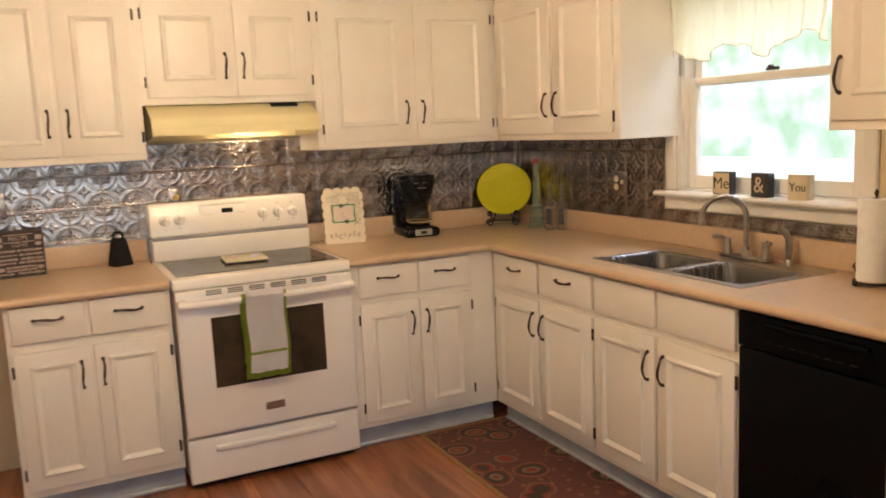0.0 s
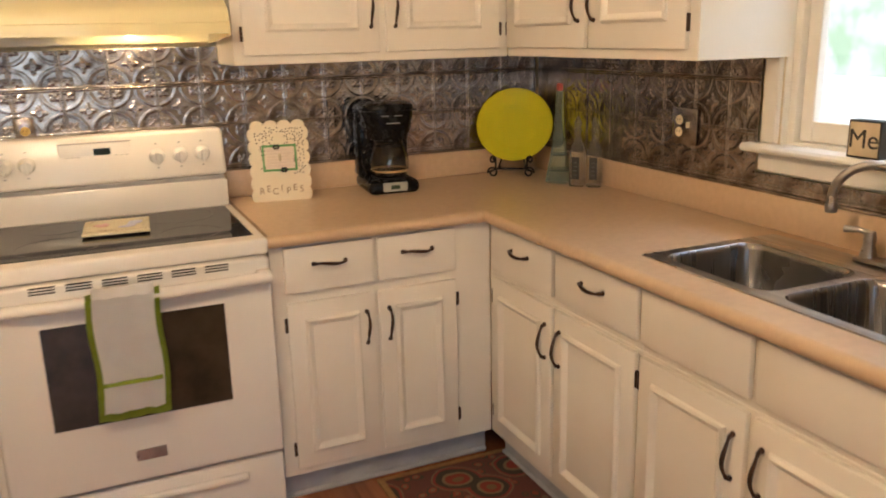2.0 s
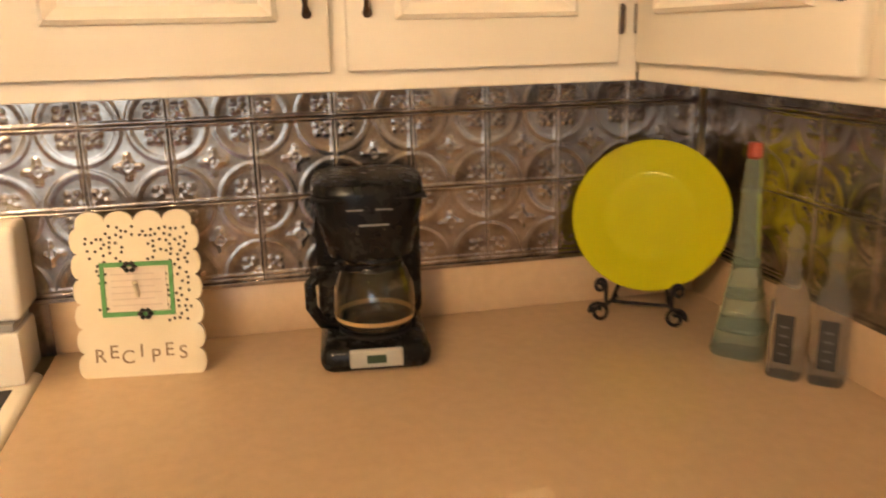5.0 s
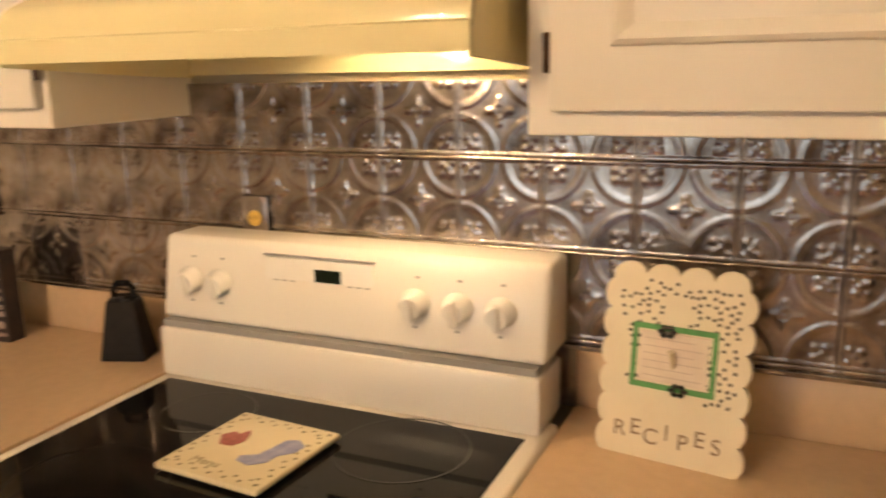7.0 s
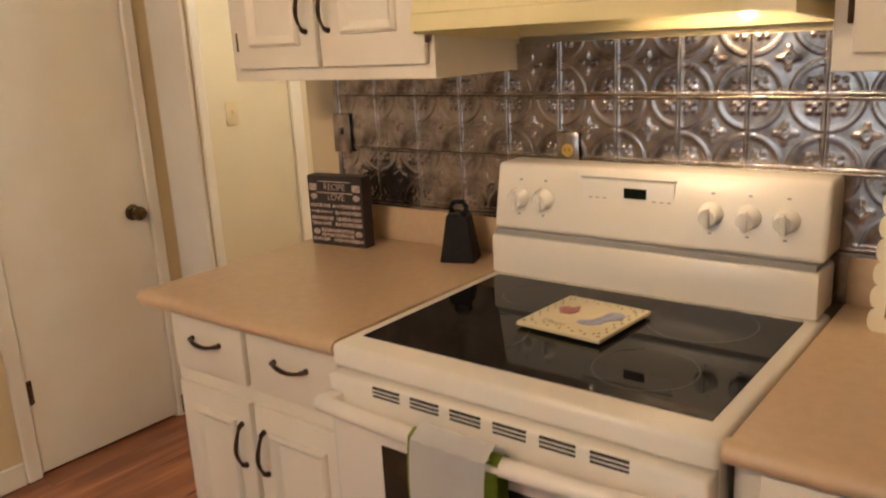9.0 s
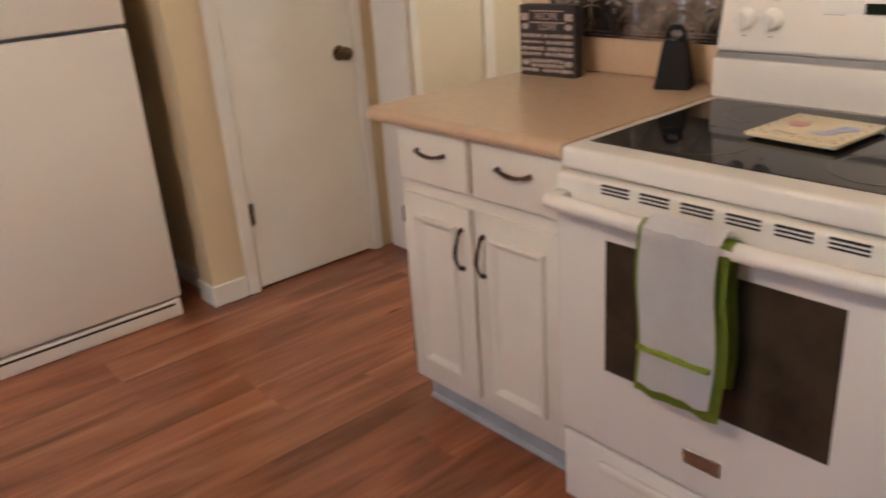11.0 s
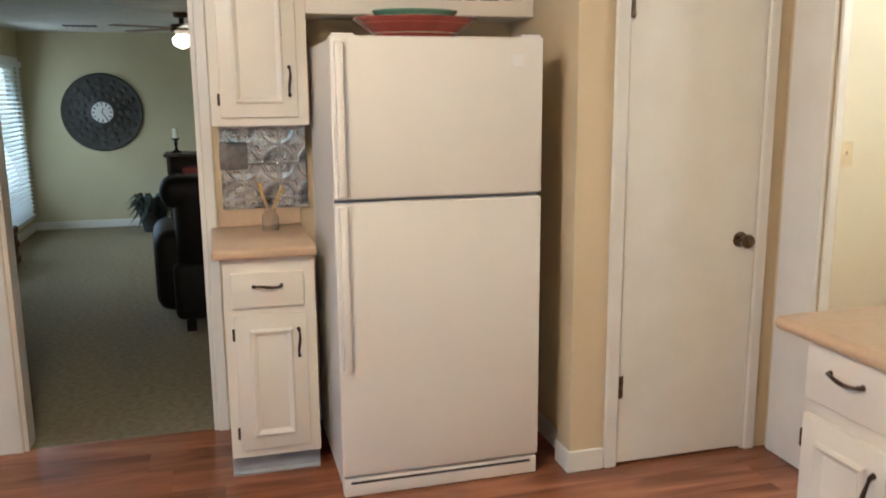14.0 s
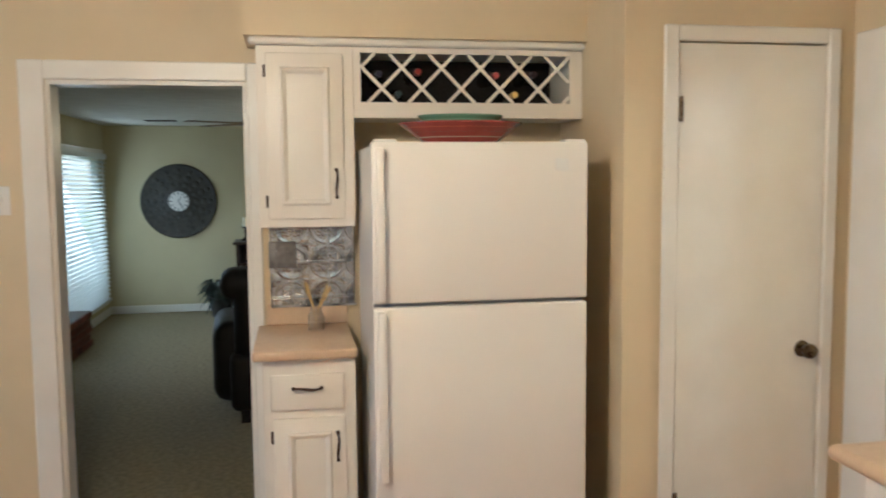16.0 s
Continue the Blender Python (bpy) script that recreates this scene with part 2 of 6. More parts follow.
def tube(points, r, seg=8, radii=None, flat=1.0):
    """A round bar along points."""
    bm = bmesh.new()
    pts = [Vector(p) for p in points]
    rings, side = [], None
    for i, p in enumerate(pts):
        d = (pts[min(i + 1, len(pts) - 1)] - pts[max(i - 1, 0)]).normalized()
        if side is None:
            side = d.orthogonal().normalized()
        side = (side - d * side.dot(d)).normalized()
        up = d.cross(side)
        rr = radii[i] if radii else r
        rings.append([bm.verts.new(p + side * math.cos(a) * rr + up * math.sin(a) * rr * flat) for a in [2 * math.pi * k / seg for k in range(seg)]])
    for a, b in zip(rings, rings[1:]):
        for i in range(seg):
            bm.faces.new((a[i], a[(i + 1) % seg], b[(i + 1) % seg], b[i]))
    bm.faces.new(rings[0][::-1])
    bm.faces.new(rings[-1])
    return bm


def prism(outline, depth, bevel=0.0):
    """An outline in x and z, made thick from y=0 to y=depth."""
    bm = bmesh.new()
    a = [bm.verts.new((x, 0, z)) for x, z in outline]
    b = [bm.verts.new((x, depth, z)) for x, z in outline]
    bm.faces.new(a)
    bm.faces.new(b[::-1])
    n = len(a)
    for i in range(n):
        bm.faces.new((a[i], b[i], b[(i + 1) % n], a[(i + 1) % n]))
    bmesh.ops.recalc_face_normals(bm, faces=bm.faces)
    return bm


def thing(name, loc, label, category, group="", turn=0.0):
    ob = new(name)
    ob.empty_display_size = 0.05
    ob.location = loc
    ob.rotation_euler = (0, 0, radians(turn))
    return tagged(ob, label, category, group)


def part(name, bm, material, parent, label="", smooth=False, loc=None, rot=None):
    me = bpy.data.meshes.new(name)
    bmesh.ops.recalc_face_normals(bm, faces=bm.faces)
    bm.to_mesh(me)
    bm.free()
    me.materials.append(material)
    if smooth:
        me.shade_smooth()
        me.set_sharp_from_angle(angle=radians(38))
    ob = new(name, me)
    ob.parent = parent
    if loc:
        ob.location = loc
    if rot:
        ob.rotation_euler = rot
    return tagged(ob, label) if label else ob


def solid(name, bm, material, kind="structure", label="", category="", smooth=False, loc=None):
    ob = part(name, bm, material, None, label, smooth)
    if loc:
        ob.location = loc
    return tagged(ob, label, category, "", kind)


# ---- the large structure ----
NW, EW, WW, DW = 4.83, 3.385, -1.38, -0.545  # north, east, west and pantry-door wall faces
CH = 2.44
solid("floor_base", boxes((-1.41, 3.6, -1.9, 7.2, -0.12, -0.014)), DARK, label="dark underlay below the laminate boards")
solid("ceiling", boxes((-1.62, 3.6, -1.9, 7.2, CH, CH + 0.1)), CEIL, label="off-white textured kitchen ceiling")
HW0, HX0, HX1 = 4.93, -0.29, 0.43  # hallway wall face and its opening
solid("wall_north", boxes((HX1, 3.6, NW, HW0 + 0.1, 0, CH), (HX0, HX1, HW0, HW0 + 0.1, 2.0, CH), (-0.675, HX0, HW0, HW0 + 0.04, 0, CH)), WALL, label="tan painted kitchen wall behind the range")
WY0, WY1, WZ0, WZ1 = 2.525, 3.465, 1.165, 2.10
solid("wall_east", boxes((EW, EW + 0.13, -1.8, WY0, 0, CH), (EW, EW + 0.13, WY1, NW, 0, CH), (EW, EW + 0.13, WY0, WY1, 0, WZ0), (EW, EW + 0.13, WY0, WY1, WZ1, CH)), WALL, label="tan painted wall with the window over the sink")
OY0, OY1, OZ = 1.88, 2.68, 1.975
solid("wall_west", boxes((WW - 0.12, WW, -1.8, OY0, 0, CH), (WW - 0.12, WW, OY1, NW, 0, CH), (WW - 0.12, WW, OY0, OY1, OZ, CH)), WALL, label="tan painted wall with a cased opening to the living room")
solid("wall_pantry", boxes((DW - 0.12, DW, 4.028, 4.225, 0, CH), (DW - 0.12, DW, 4.822, HW0, 0, CH), (DW - 0.12, DW, 4.225, 4.822, 2.045, CH)), WALL, label="tan painted wall with the closet door beside the fridge")
solid("wall_alcove", boxes((WW, DW - 0.12, 4.070, 4.15, 0, CH)), WALL, label="tan painted wall closing the fridge alcove")
SX0, SX1, SZ0, SZ1 = 0.0, 1.8, 0.4, 2.1
solid("wall_south", boxes((WW, SX0, -1.8, -1.68, 0, CH), (SX1, EW, -1.8, -1.68, 0, CH), (SX0, SX1, -1.8, -1.68, 0, SZ0), (SX0, SX1, -1.8, -1.68, SZ1, CH)), WALL, label="plain tan wall at the dining end")
solid("wall_end", boxes((2.70, EW, 1.81, 1.925, 0, CH)), WALL, label="tan painted wall end beside the dishwasher")
solid("wall_hall_west", boxes((-1.14, -1.02, HW0 + 0.04, 7.1, 0, CH)), HALLWALL, label="cream painted hallway wall with a light switch")
solid("wall_hall_north", boxes((-1.02, 3.6, 7.0, 7.1, 0, CH)), WALL, label="tan painted wall at the end of the hallway")
solid("wall_hall_east", boxes((0.9, 1.0, HW0 + 0.1, 7.0, 0, CH)), WALL, label="tan painted side wall of the hallway")
solid("wall_hall_south", boxes((-1.14, -0.675, HW0, HW0 + 0.04, 0, CH)), HALLWALL, label="cream painted hallway wall behind the closet")
SOF = 2.16
solid("soffit", boxes((0.50, EW, 4.47, NW, SOF, CH), (3.045, EW, 3.42, 4.47, SOF, CH), (3.045, EW, 1.93, 2.42, SOF, CH)), WALL, label="tan boxed soffit above the upper cabinets")
solid("soffit_fridge", boxes((WW, -1.04, 2.69, 4.070, 2.116, CH)), WALL, label="tan boxed soffit above the fridge alcove")
# living room
solid("living_floor", boxes((-8.1, WW - 0.03, 0.4, 7.0, -0.1, 0.0)), CARPET, label="green-beige carpet of the living room")
solid("living_ceiling", boxes((-8.1, WW - 0.12, 0.4, 7.0, 2.19, 2.3)), CEIL, label="textured living room ceiling")
solid("living_wall_far", boxes((-8.0, -7.8, 0.6, 7.0, 0, 2.3)), SAGE, label="sage green far wall of the living room")
LX0, LX1, LZ0, LZ1 = -7.62, -4.6, 0.2, 1.84
solid("living_wall_window", boxes((-7.8, LX0, 0.6, 0.72, 0, 2.3), (LX1, WW - 0.12, 0.6, 0.72, 0, 2.3), (LX0, LX1, 0.6, 0.72, 0, LZ0), (LX0, LX1, 0.6, 0.72, LZ1, 2.3)), SAGE, label="sage green wall with a wide window")
solid("living_wall_north", boxes((-8.0, WW - 0.12, 6.9, 7.0, 0, 2.3)), SAGE, label="plain sage wall closing the living room")


def casing(name, rows, label, bevel=0.006):
    return solid(name, boxes(*rows, bevel=bevel), TRIM, label=label)


casing("door_casing", ((DW, DW + 0.018, 4.172, 4.228, 0, 2.10), (DW, DW + 0.018, 4.819, 4.869, 0, 2.10), (DW, DW + 0.017, 4.228, 4.819, 2.043, 2.10)), "white painted casing round the closet door")
casing("opening_casing", ((WW, WW + 0.018, OY0 - 0.10, OY0, 0, OZ + 0.08), (WW, WW + 0.018, OY1, OY1 + 0.05, 0, OZ + 0.08), (WW, WW + 0.017, OY0, OY1, OZ, OZ + 0.08)), "white painted casing of the living room opening")
casing("opening_jamb", ((WW - 0.125, WW + 0.002, OY0, OY0 + 0.018, 0, OZ), (WW - 0.125, WW + 0.002, OY1 - 0.018, OY1, 0, OZ), (WW - 0.125, WW + 0.002, OY0 + 0.018, OY1 - 0.018, OZ - 0.018, OZ)), "white painted jamb of the living room opening", 0.002)
casing("hall_casing", ((-0.515, HX0, HW0 - 0.018, HW0, 0, 2.08), (HX0, HX1 - 0.002, HW0 - 0.017, HW0, 2.0, 2.08), (HX0, HX0 + 0.014, HW0, HW0 + 0.043, 0, 2.0), (HX0 + 0.014, HX1, HW0, HW0 + 0.105, 1.985, 2.0)), "white painted casing of the hallway opening")
casing("hall_trim", ((-1.02, -0.995, 6.03, 6.11, 0, 2.1),), "white vertical door trim in the hallway")
casing("baseboard", ((DW, DW + 0.013, 4.015, 4.17, 0, 0.09), (DW - 0.12, DW, 4.015, 4.028, 0, 0.09), (WW + 0.013, DW - 0.12, 4.057, 4.070, 0, 0.09), (WW, WW + 0.013, 3.11, 4.07, 0, 0.09), (WW, WW + 0.013, -1.6, OY0 - 0.102, 0, 0.09)), "white moulded baseboard", 0.004)
casing("living_baseboard", ((-7.8, -7.787, 0.72, 6.9, 0, 0.09), (-7.787, WW - 0.125, 0.72, 0.733, 0, 0.09)), "white baseboard of the living room", 0.004)


# ---- cabinets ----
# Each is built facing -y in its own frame: x along the front, y to the back, z up; then turned.
def ring(bm, x0, x1, z0, z1, profile, y=0.0):
    """A mitred moulding round a rectangle: profile rows are (inward, forward)."""
    loops = []
    for o, h in profile:
        loops.append([bm.verts.new(p) for p in ((x0 + o, y - h, z0 + o), (x1 - o, y - h, z0 + o), (x1 - o, y - h, z1 - o), (x0 + o, y - h, z1 - o))])
    for a, b in zip(loops, loops[1:]):
        for i in range(4):
            bm.faces.new((a[i], a[(i + 1) % 4], b[(i + 1) % 4], b[i]))
    return bm


def pull(parent, x, y, z, length=0.115, upright=True):
    """A dark arched pull with flared ends."""
    pts, rad = [], []
    for i in range(17):
        u = i / 16
        out = 0.004 + 0.024 * math.sin(math.pi * u) ** 0.7
        pts.append(((u - 0.5) * length, -out, 0.003 * math.sin(2 * math.pi * u)))
        rad.append(0.0062 if i in (1, 15) else (0.0035 + 0.0022 * math.sin(math.pi * u) ** 2))
    bm = tube(pts, 0.005, 8, rad)
    for s in (-1, 1):
        join(bm, lathe([(0.007, 0.0), (0.0075, 0.003), (0.004, 0.007)], 10, Matrix.Translation((s * length * 0.47, 0, 0)) @ Matrix.Rotation(radians(90), 4, "X")))
    if upright:
        bm.transform(Matrix.Rotation(radians(-90), 4, "Y"))
    return part("handle", bm, BRONZE, parent, "dark bronze arched handle", True, loc=(x, y, z))


def hinge(parent, x, y, z, mat_=None):
    bm = lathe([(0.0035, -0.024), (0.0055, -0.022), (0.0055, 0.022), (0.0035, 0.024)], 8)
    join(bm, boxes((-0.002, 0.007, -0.002, 0.001, -0.021, 0.021), bevel=0.001))
    return part("hinge", bm, mat_ or BRONZE, parent, "dark metal hinge", True, loc=(x, y, z))


def door(cab, x0, x1, z0, z1, hang="l", top=False, moulding=True):
    """A slab door with an applied moulding, a pull on the free side and two hinges. top: the pull sits high, as on base units."""
    bm = boxes((x0, x1, -0.018, 0.0, z0, z1), bevel=0.005, seg=2)
    d = part("door", bm, PAINT, cab, "", True)
    if moulding:
        i = min(0.075 if z0 > 1.3 and x1 - x0 > 0.301 else 0.054, (x1 - x0) * 0.24)
        mb = ring(bmesh.new(), x0 + i, x1 - i, z0 + i, z1 - i, [(0, 0.0), (0.002, 0.008), (0.008, 0.013), (0.014, 0.010), (0.019, 0.006), (0.026, 0.0)], -0.018)
        part("moulding", mb, PAINT, d, "", False)
    hx = x1 - 0.032 if hang == "l" else x0 + 0.032
    hz = z1 - 0.115 if top else z0 + 0.14
    pull(d, hx, -0.018, hz)
    ex = x0 - 0.004 if hang == "l" else x1 + 0.004
    for z in (z0 + 0.07, z1 - 0.07):
        hinge(d, ex, -0.012, z)
    return d


def drawer(cab, x0, x1, z0, z1, handle=True):
    bm = boxes((x0, x1, -0.018, 0.0, z0, z1), bevel=0.006, seg=2)
    d = part("drawer_front" if handle else "false_front", bm, PAINT, cab, "", True)
    if handle:
        pull(d, (x0 + x1) / 2, -0.018, (z0 + z1) / 2 + 0.016, 0.11, False)
    return d


def cabinet(name, loc, turn, w, z0, z1, depth, label, toe=False, category="cabinet", trim=True):
    cab = thing(name, loc, label, category, "white kitchen cabinets", turn)
    part("body", boxes((0, w, 0, depth, z0, z1), bevel=0.002), PAINT, cab)
    if toe:
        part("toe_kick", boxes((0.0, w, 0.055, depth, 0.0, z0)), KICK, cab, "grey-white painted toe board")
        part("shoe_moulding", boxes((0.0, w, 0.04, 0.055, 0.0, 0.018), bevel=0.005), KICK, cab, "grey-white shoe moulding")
    return cab


BZ0, BZ1, FY, FX = 0.105, 0.891, 4.137, 2.791
DZ = (0.735, 0.882)
c = cabinet("base_cabinet", (0.612, FY, 0), 0, 0.623, BZ0, BZ1, 0.69, "white painted base cabinet, two drawers, two doors, beside range and hallway", True)
for a, b, h in ((0.020, 0.292, "l"), (0.308, 0.604, "r")):
    drawer(c, a, b, 0.742, 0.888)
    door(c, a, b, 0.14, 0.703, h, True)
c = cabinet("base_cabinet", (2.028, FY, 0), 0, 0.762, BZ0, BZ1, 0.69, "white painted corner base cabinet, two drawers, two doors", True)
for a, b, h in ((0.042, 0.332, "l"), (0.346, 0.624, "r")):
    drawer(c, a, b, *DZ)
    door(c, a, b, 0.135, 0.703, h, True)
c = cabinet("base_cabinet", (FX, 4.136, 0), -90, 0.844, BZ0, BZ1 - 0.18, 0.55, "white painted base cabinet, two drawers, two doors, beside sink cabinet", True)
part("face_rail", boxes((0, 0.844, 0, 0.03, BZ1 - 0.179, BZ1), bevel=0.002), PAINT, c)
for a, b, h in ((0.045, 0.426, "l"), (0.444, 0.834, "r")):
    drawer(c, a, b, *DZ)
    door(c, a, b, 0.135, 0.703, h, True)
c = cabinet("sink_cabinet", (FX, 3.291, 0), -90, 0.783, BZ0, BZ1 - 0.18, 0.55, "white painted sink cabinet, two false fronts, two doors", True)
part("face_rail", boxes((0, 0.783, 0, 0.03, BZ1 - 0.179, BZ1), bevel=0.002), PAINT, c)
for a, b, h in ((0.008, 0.376, "l"), (0.396, 0.770, "r")):
    drawer(c, a, b, *DZ, False)
    door(c, a, b, 0.135, 0.703, h, True)
UZ, UY = 1.422, 4.50
c = cabinet("wall_cabinet", (0.543, UY - 0.025, 0), 0, 0.694, UZ, SOF, 0.345, "white painted wall cabinet, two doors, between hallway and hood")
door(c, 0.045, 0.342, UZ + 0.032, SOF - 0.04, "l")
door(c, 0.356, 0.680, UZ + 0.032, SOF - 0.04, "r")
c = cabinet("wall_cabinet", (1.237, UY, 0), 0, 0.802, 1.662, SOF, 0.32, "short white painted wall cabinet, two doors, above range hood")
door(c, 0.030, 0.411, 1.692, SOF - 0.03, "l")
door(c, 0.429, 0.788, 1.692, SOF - 0.03, "r")
c = cabinet("wall_cabinet", (2.041, UY, 0), 0, 1.017, UZ, SOF, 0.32, "white painted wall cabinet, two doors, between hood and corner")
door(c, 0.032, 0.505, UZ + 0.030, SOF - 0.03, "l")
door(c, 0.531, 0.976, UZ + 0.030, SOF - 0.03, "r")
c = cabinet("wall_cabinet", (3.060, 4.499, 0), -90, 1.045, UZ, SOF, 0.325, "white painted wall cabinet, two doors, between corner and window")
door(c, 0.020, 0.533, UZ + 0.030, SOF - 0.03, "l")
door(c, 0.556, 1.010, UZ + 0.030, SOF - 0.03, "r")
c = cabinet("wall_cabinet", (3.060, 2.415, 0), -90, 0.485, UZ + 0.02, SOF, 0.30, "white painted wall cabinet, one door, beside the window")
door(c, 0.02, 0.395, UZ + 0.05, SOF - 0.03, "r")


# ---- worktops ----
CT = 0.930
def worktop(name, outline, hole, noses, lips, label):
    ox, oy = outline[0]
    top = thing(name, (ox, oy, CT - 0.038), label, "worktop")
    m = Matrix.Translation((-ox, -oy, -(CT - 0.038)))
    bm = bmesh.new()
    edges = []
    for loop in [outline] + ([hole] if hole else []):
        vs = [bm.verts.new((x, y, CT)) for x, y in loop]
        edges += [bm.edges.new((vs[i], vs[(i + 1) % len(vs)])) for i in range(len(vs))]
    bmesh.ops.triangle_fill(bm, edges=edges, use_beauty=True)
    r = bmesh.ops.extrude_face_region(bm, geom=bm.faces[:])
    for v in r["geom"]:
        if isinstance(v, bmesh.types.BMVert):
            v.co.z = CT - 0.038
    bm.transform(m)
    slab = part("slab", bm, COUNTER, top)
    for (ax, ay), (bx, by) in noses:
        bm = bmesh.new()
        n = Vector((bx - ax, by - ay, 0)).normalized()
        out = Vector((n.y, -n.x, 0))
        prof = [(0, CT)] + [(0.021 * math.sin(a), CT - 0.019 + 0.019 * math.cos(a)) for a in [math.pi * k / 8 for k in range(1, 8)]] + [(0, CT - 0.038)]
        va = [bm.verts.new(Vector((ax, ay, z)) + out * o) for o, z in prof]
        vb = [bm.verts.new(Vector((bx, by, z)) + out * o) for o, z in prof]
        for i in range(len(prof) - 1):
            bm.faces.new((va[i], va[i + 1], vb[i + 1], vb[i]))
        bm.faces.new(va), bm.faces.new(vb[::-1])
        join(bm, lathe([(0.002, CT - 0.038)] + [(0.021 * math.sin(a), CT - 0.019 - 0.019 * math.cos(a)) for a in [math.pi * k / 8 for k in range(1, 8)]] + [(0.002, CT)], 12, Matrix.Translation((ax, ay, 0))))
        bm.transform(m)
        part("rounded_edge", bm, COUNTER, top, "", True)
    for r in lips:
        bm = boxes((*r, CT + 0.0005, CT + 0.104), bevel=0.006, seg=2)
        bm.transform(m)
        part("upstand", bm, COUNTER, top, "", True)
    return top


SKX0, SKX1, SKY0, SKY1 = 2.875, 3.30, 2.595, 3.375
XE, YN = 2.762, 4.112
worktop("worktop", [(2.028, YN), (XE, YN), (XE, 1.94), (EW - 0.012, 1.94), (EW - 0.012, NW - 0.002), (2.028, NW - 0.002)],
        [(SKX0, SKY0), (SKX1, SKY0), (SKX1, SKY1), (SKX0, SKY1)],
        [((2.028, YN), (XE, YN)), ((XE, YN), (XE, 1.94))],
        [(2.028, EW - 0.012, 4.797, NW - 0.002), (EW - 0.025, EW - 0.005, 1.94, 4.796)], "beige laminate L-shaped worktop with rounded edge and low upstand")
worktop("worktop", [(0.545, YN), (1.232, YN), (1.232, NW - 0.002), (0.545, NW - 0.002)], None, [((0.545, 4.75), (0.545, YN)), ((0.545, YN), (1.232, YN))], [(0.60, 1.232, 4.797, NW - 0.002)],
        "beige laminate worktop end piece beside the range")


# ---- range ----
def towel(parent_loc):
    t = thing("dish_towel", parent_loc, "white dish towel with green edge and stripe over oven handle", "dish towel")
    def sheet(x0, x1, zf, zb, off, m, name, label):
        bm = bmesh.new()
        n, k = 12, 26
        path = []
        R = 0.017 + off
        for j in range(k):
            u = j / (k - 1)
            if u < 0.55:
                z = zf + (0 - zf) * (u / 0.55)
                path.append((-R, z))
            elif u < 0.65:
                a = math.pi * (u - 0.55) / 0.10
                path.append((-R * math.cos(a), R * math.sin(a)))
            else:
                path.append((R, zb * (u - 0.65) / 0.35))
        rows = []
        for j, (y, z) in enumerate(path):
            rows.append([bm.verts.new((x0 + (x1 - x0) * i / n + 0.004 * math.sin(z * 22), y + 0.0035 * math.sin(i * 0.9 + z * 14) * min(1, abs(z) * 8), z + 0.002 * math.sin(i * 1.7))) for i in range(n + 1)])
        for a, b in zip(rows, rows[1:]):
            for i in range(n):
                bm.faces.new((a[i], a[i + 1], b[i + 1], b[i]))
        bmesh.ops.solidify(bm, geom=bm.faces[:], thickness=0.004)
        return part(name, bm, m, t, label, True)
    sheet(-0.014, 0.178, -0.350, -0.29, 0.0, TGREEN, "green_layer", "green towel layer underneath")
    sheet(0.002, 0.162, -0.322, -0.26, 0.014, TWHITE, "white_layer", "white towel layer on top")
    bm = bmesh.new()
    box(bm, 0.004, 0.160, -0.0400, -0.0300, -0.240, -0.231)
    part("stripe", bm, TGREEN, t, "green woven stripe")
    return t


TGREEN = mat("green_cloth", (0.25, 0.33, 0.03), 0.9, color2=(0.22, 0.29, 0.02), scale=60)
TWHITE = mat("white_cloth", (0.90, 0.88, 0.88), 0.9, color2=(0.86, 0.83, 0.83), scale=14)
R0 = 1.239
rg = thing("range", (R0, 4.085, 0), "white freestanding electric range with a black glass cooktop", "range")
RW = 0.783
part("body", boxes((0.008, RW - 0.008, 0.03, 0.70, 0.05, 0.885), bevel=0.004), ENAMEL, rg)
part("plinth", boxes((0.02, RW - 0.02, 0.06, 0.68, 0.0, 0.049)), BLACKM, rg, "black recessed plinth")
bm = boxes((0.006, RW - 0.006, -0.005, 0.03, 0.035, 0.232), bevel=0.009, seg=3)
d = part("drawer", bm, ENAMEL, rg, "", True)
part("drawer_grip", boxes((0.12, RW - 0.12, -0.020, -0.004, 0.168, 0.196), bevel=0.0075, seg=3), ENAMEL, d, "", True)
bm = boxes((0.006, RW - 0.006, -0.022, 0.03, 0.248, 0.880), bevel=0.010, seg=3)
od = part("oven_door", bm, ENAMEL, rg, "", True)
part("oven_window", boxes((0.142, 0.634, -0.0245, -0.0225, 0.452, 0.758), bevel=0.001), OVENG, od, "dark oven window")
part("badge", boxes((0.345, 0.430, -0.0255, -0.0225, 0.315, 0.350), bevel=0.001), NICKEL, od, "blank metal badge")
bm = tube([(0.012 + (RW - 0.024) * i / 20, -0.052 - 0.016 * math.sin(math.pi * i / 20), 0.828) for i in range(21)], 0.0165, 12, [0.0175] * 21, 0.9)
for s in (0.03, RW - 0.03):
    join(bm, boxes((s - 0.02, s + 0.02, -0.055, -0.015, 0.811, 0.847), bevel=0.008, seg=2))
part("handle", bm, ENAMEL, od, "white rounded oven handle", True)
for i in range(6):
    x = 0.13 + i * 0.092
    for z in (0.856, 0.864, 0.872):
        part("vent_slot", boxes((x, x + 0.066, -0.0235, -0.020, z, z + 0.004)), DARK, rg, "dark vent slot")
bm = boxes((0.0, RW, 0.0, 0.64, 0.882, 0.932), bevel=0.012, seg=3)
part("cooktop_frame", bm, ENAMEL, rg, "", True)
g = part("glass_top", boxes((0.032, RW - 0.032, 0.062, 0.556, 0.930, 0.9338), bevel=0.001), BLACKG, rg, "black ceramic glass")
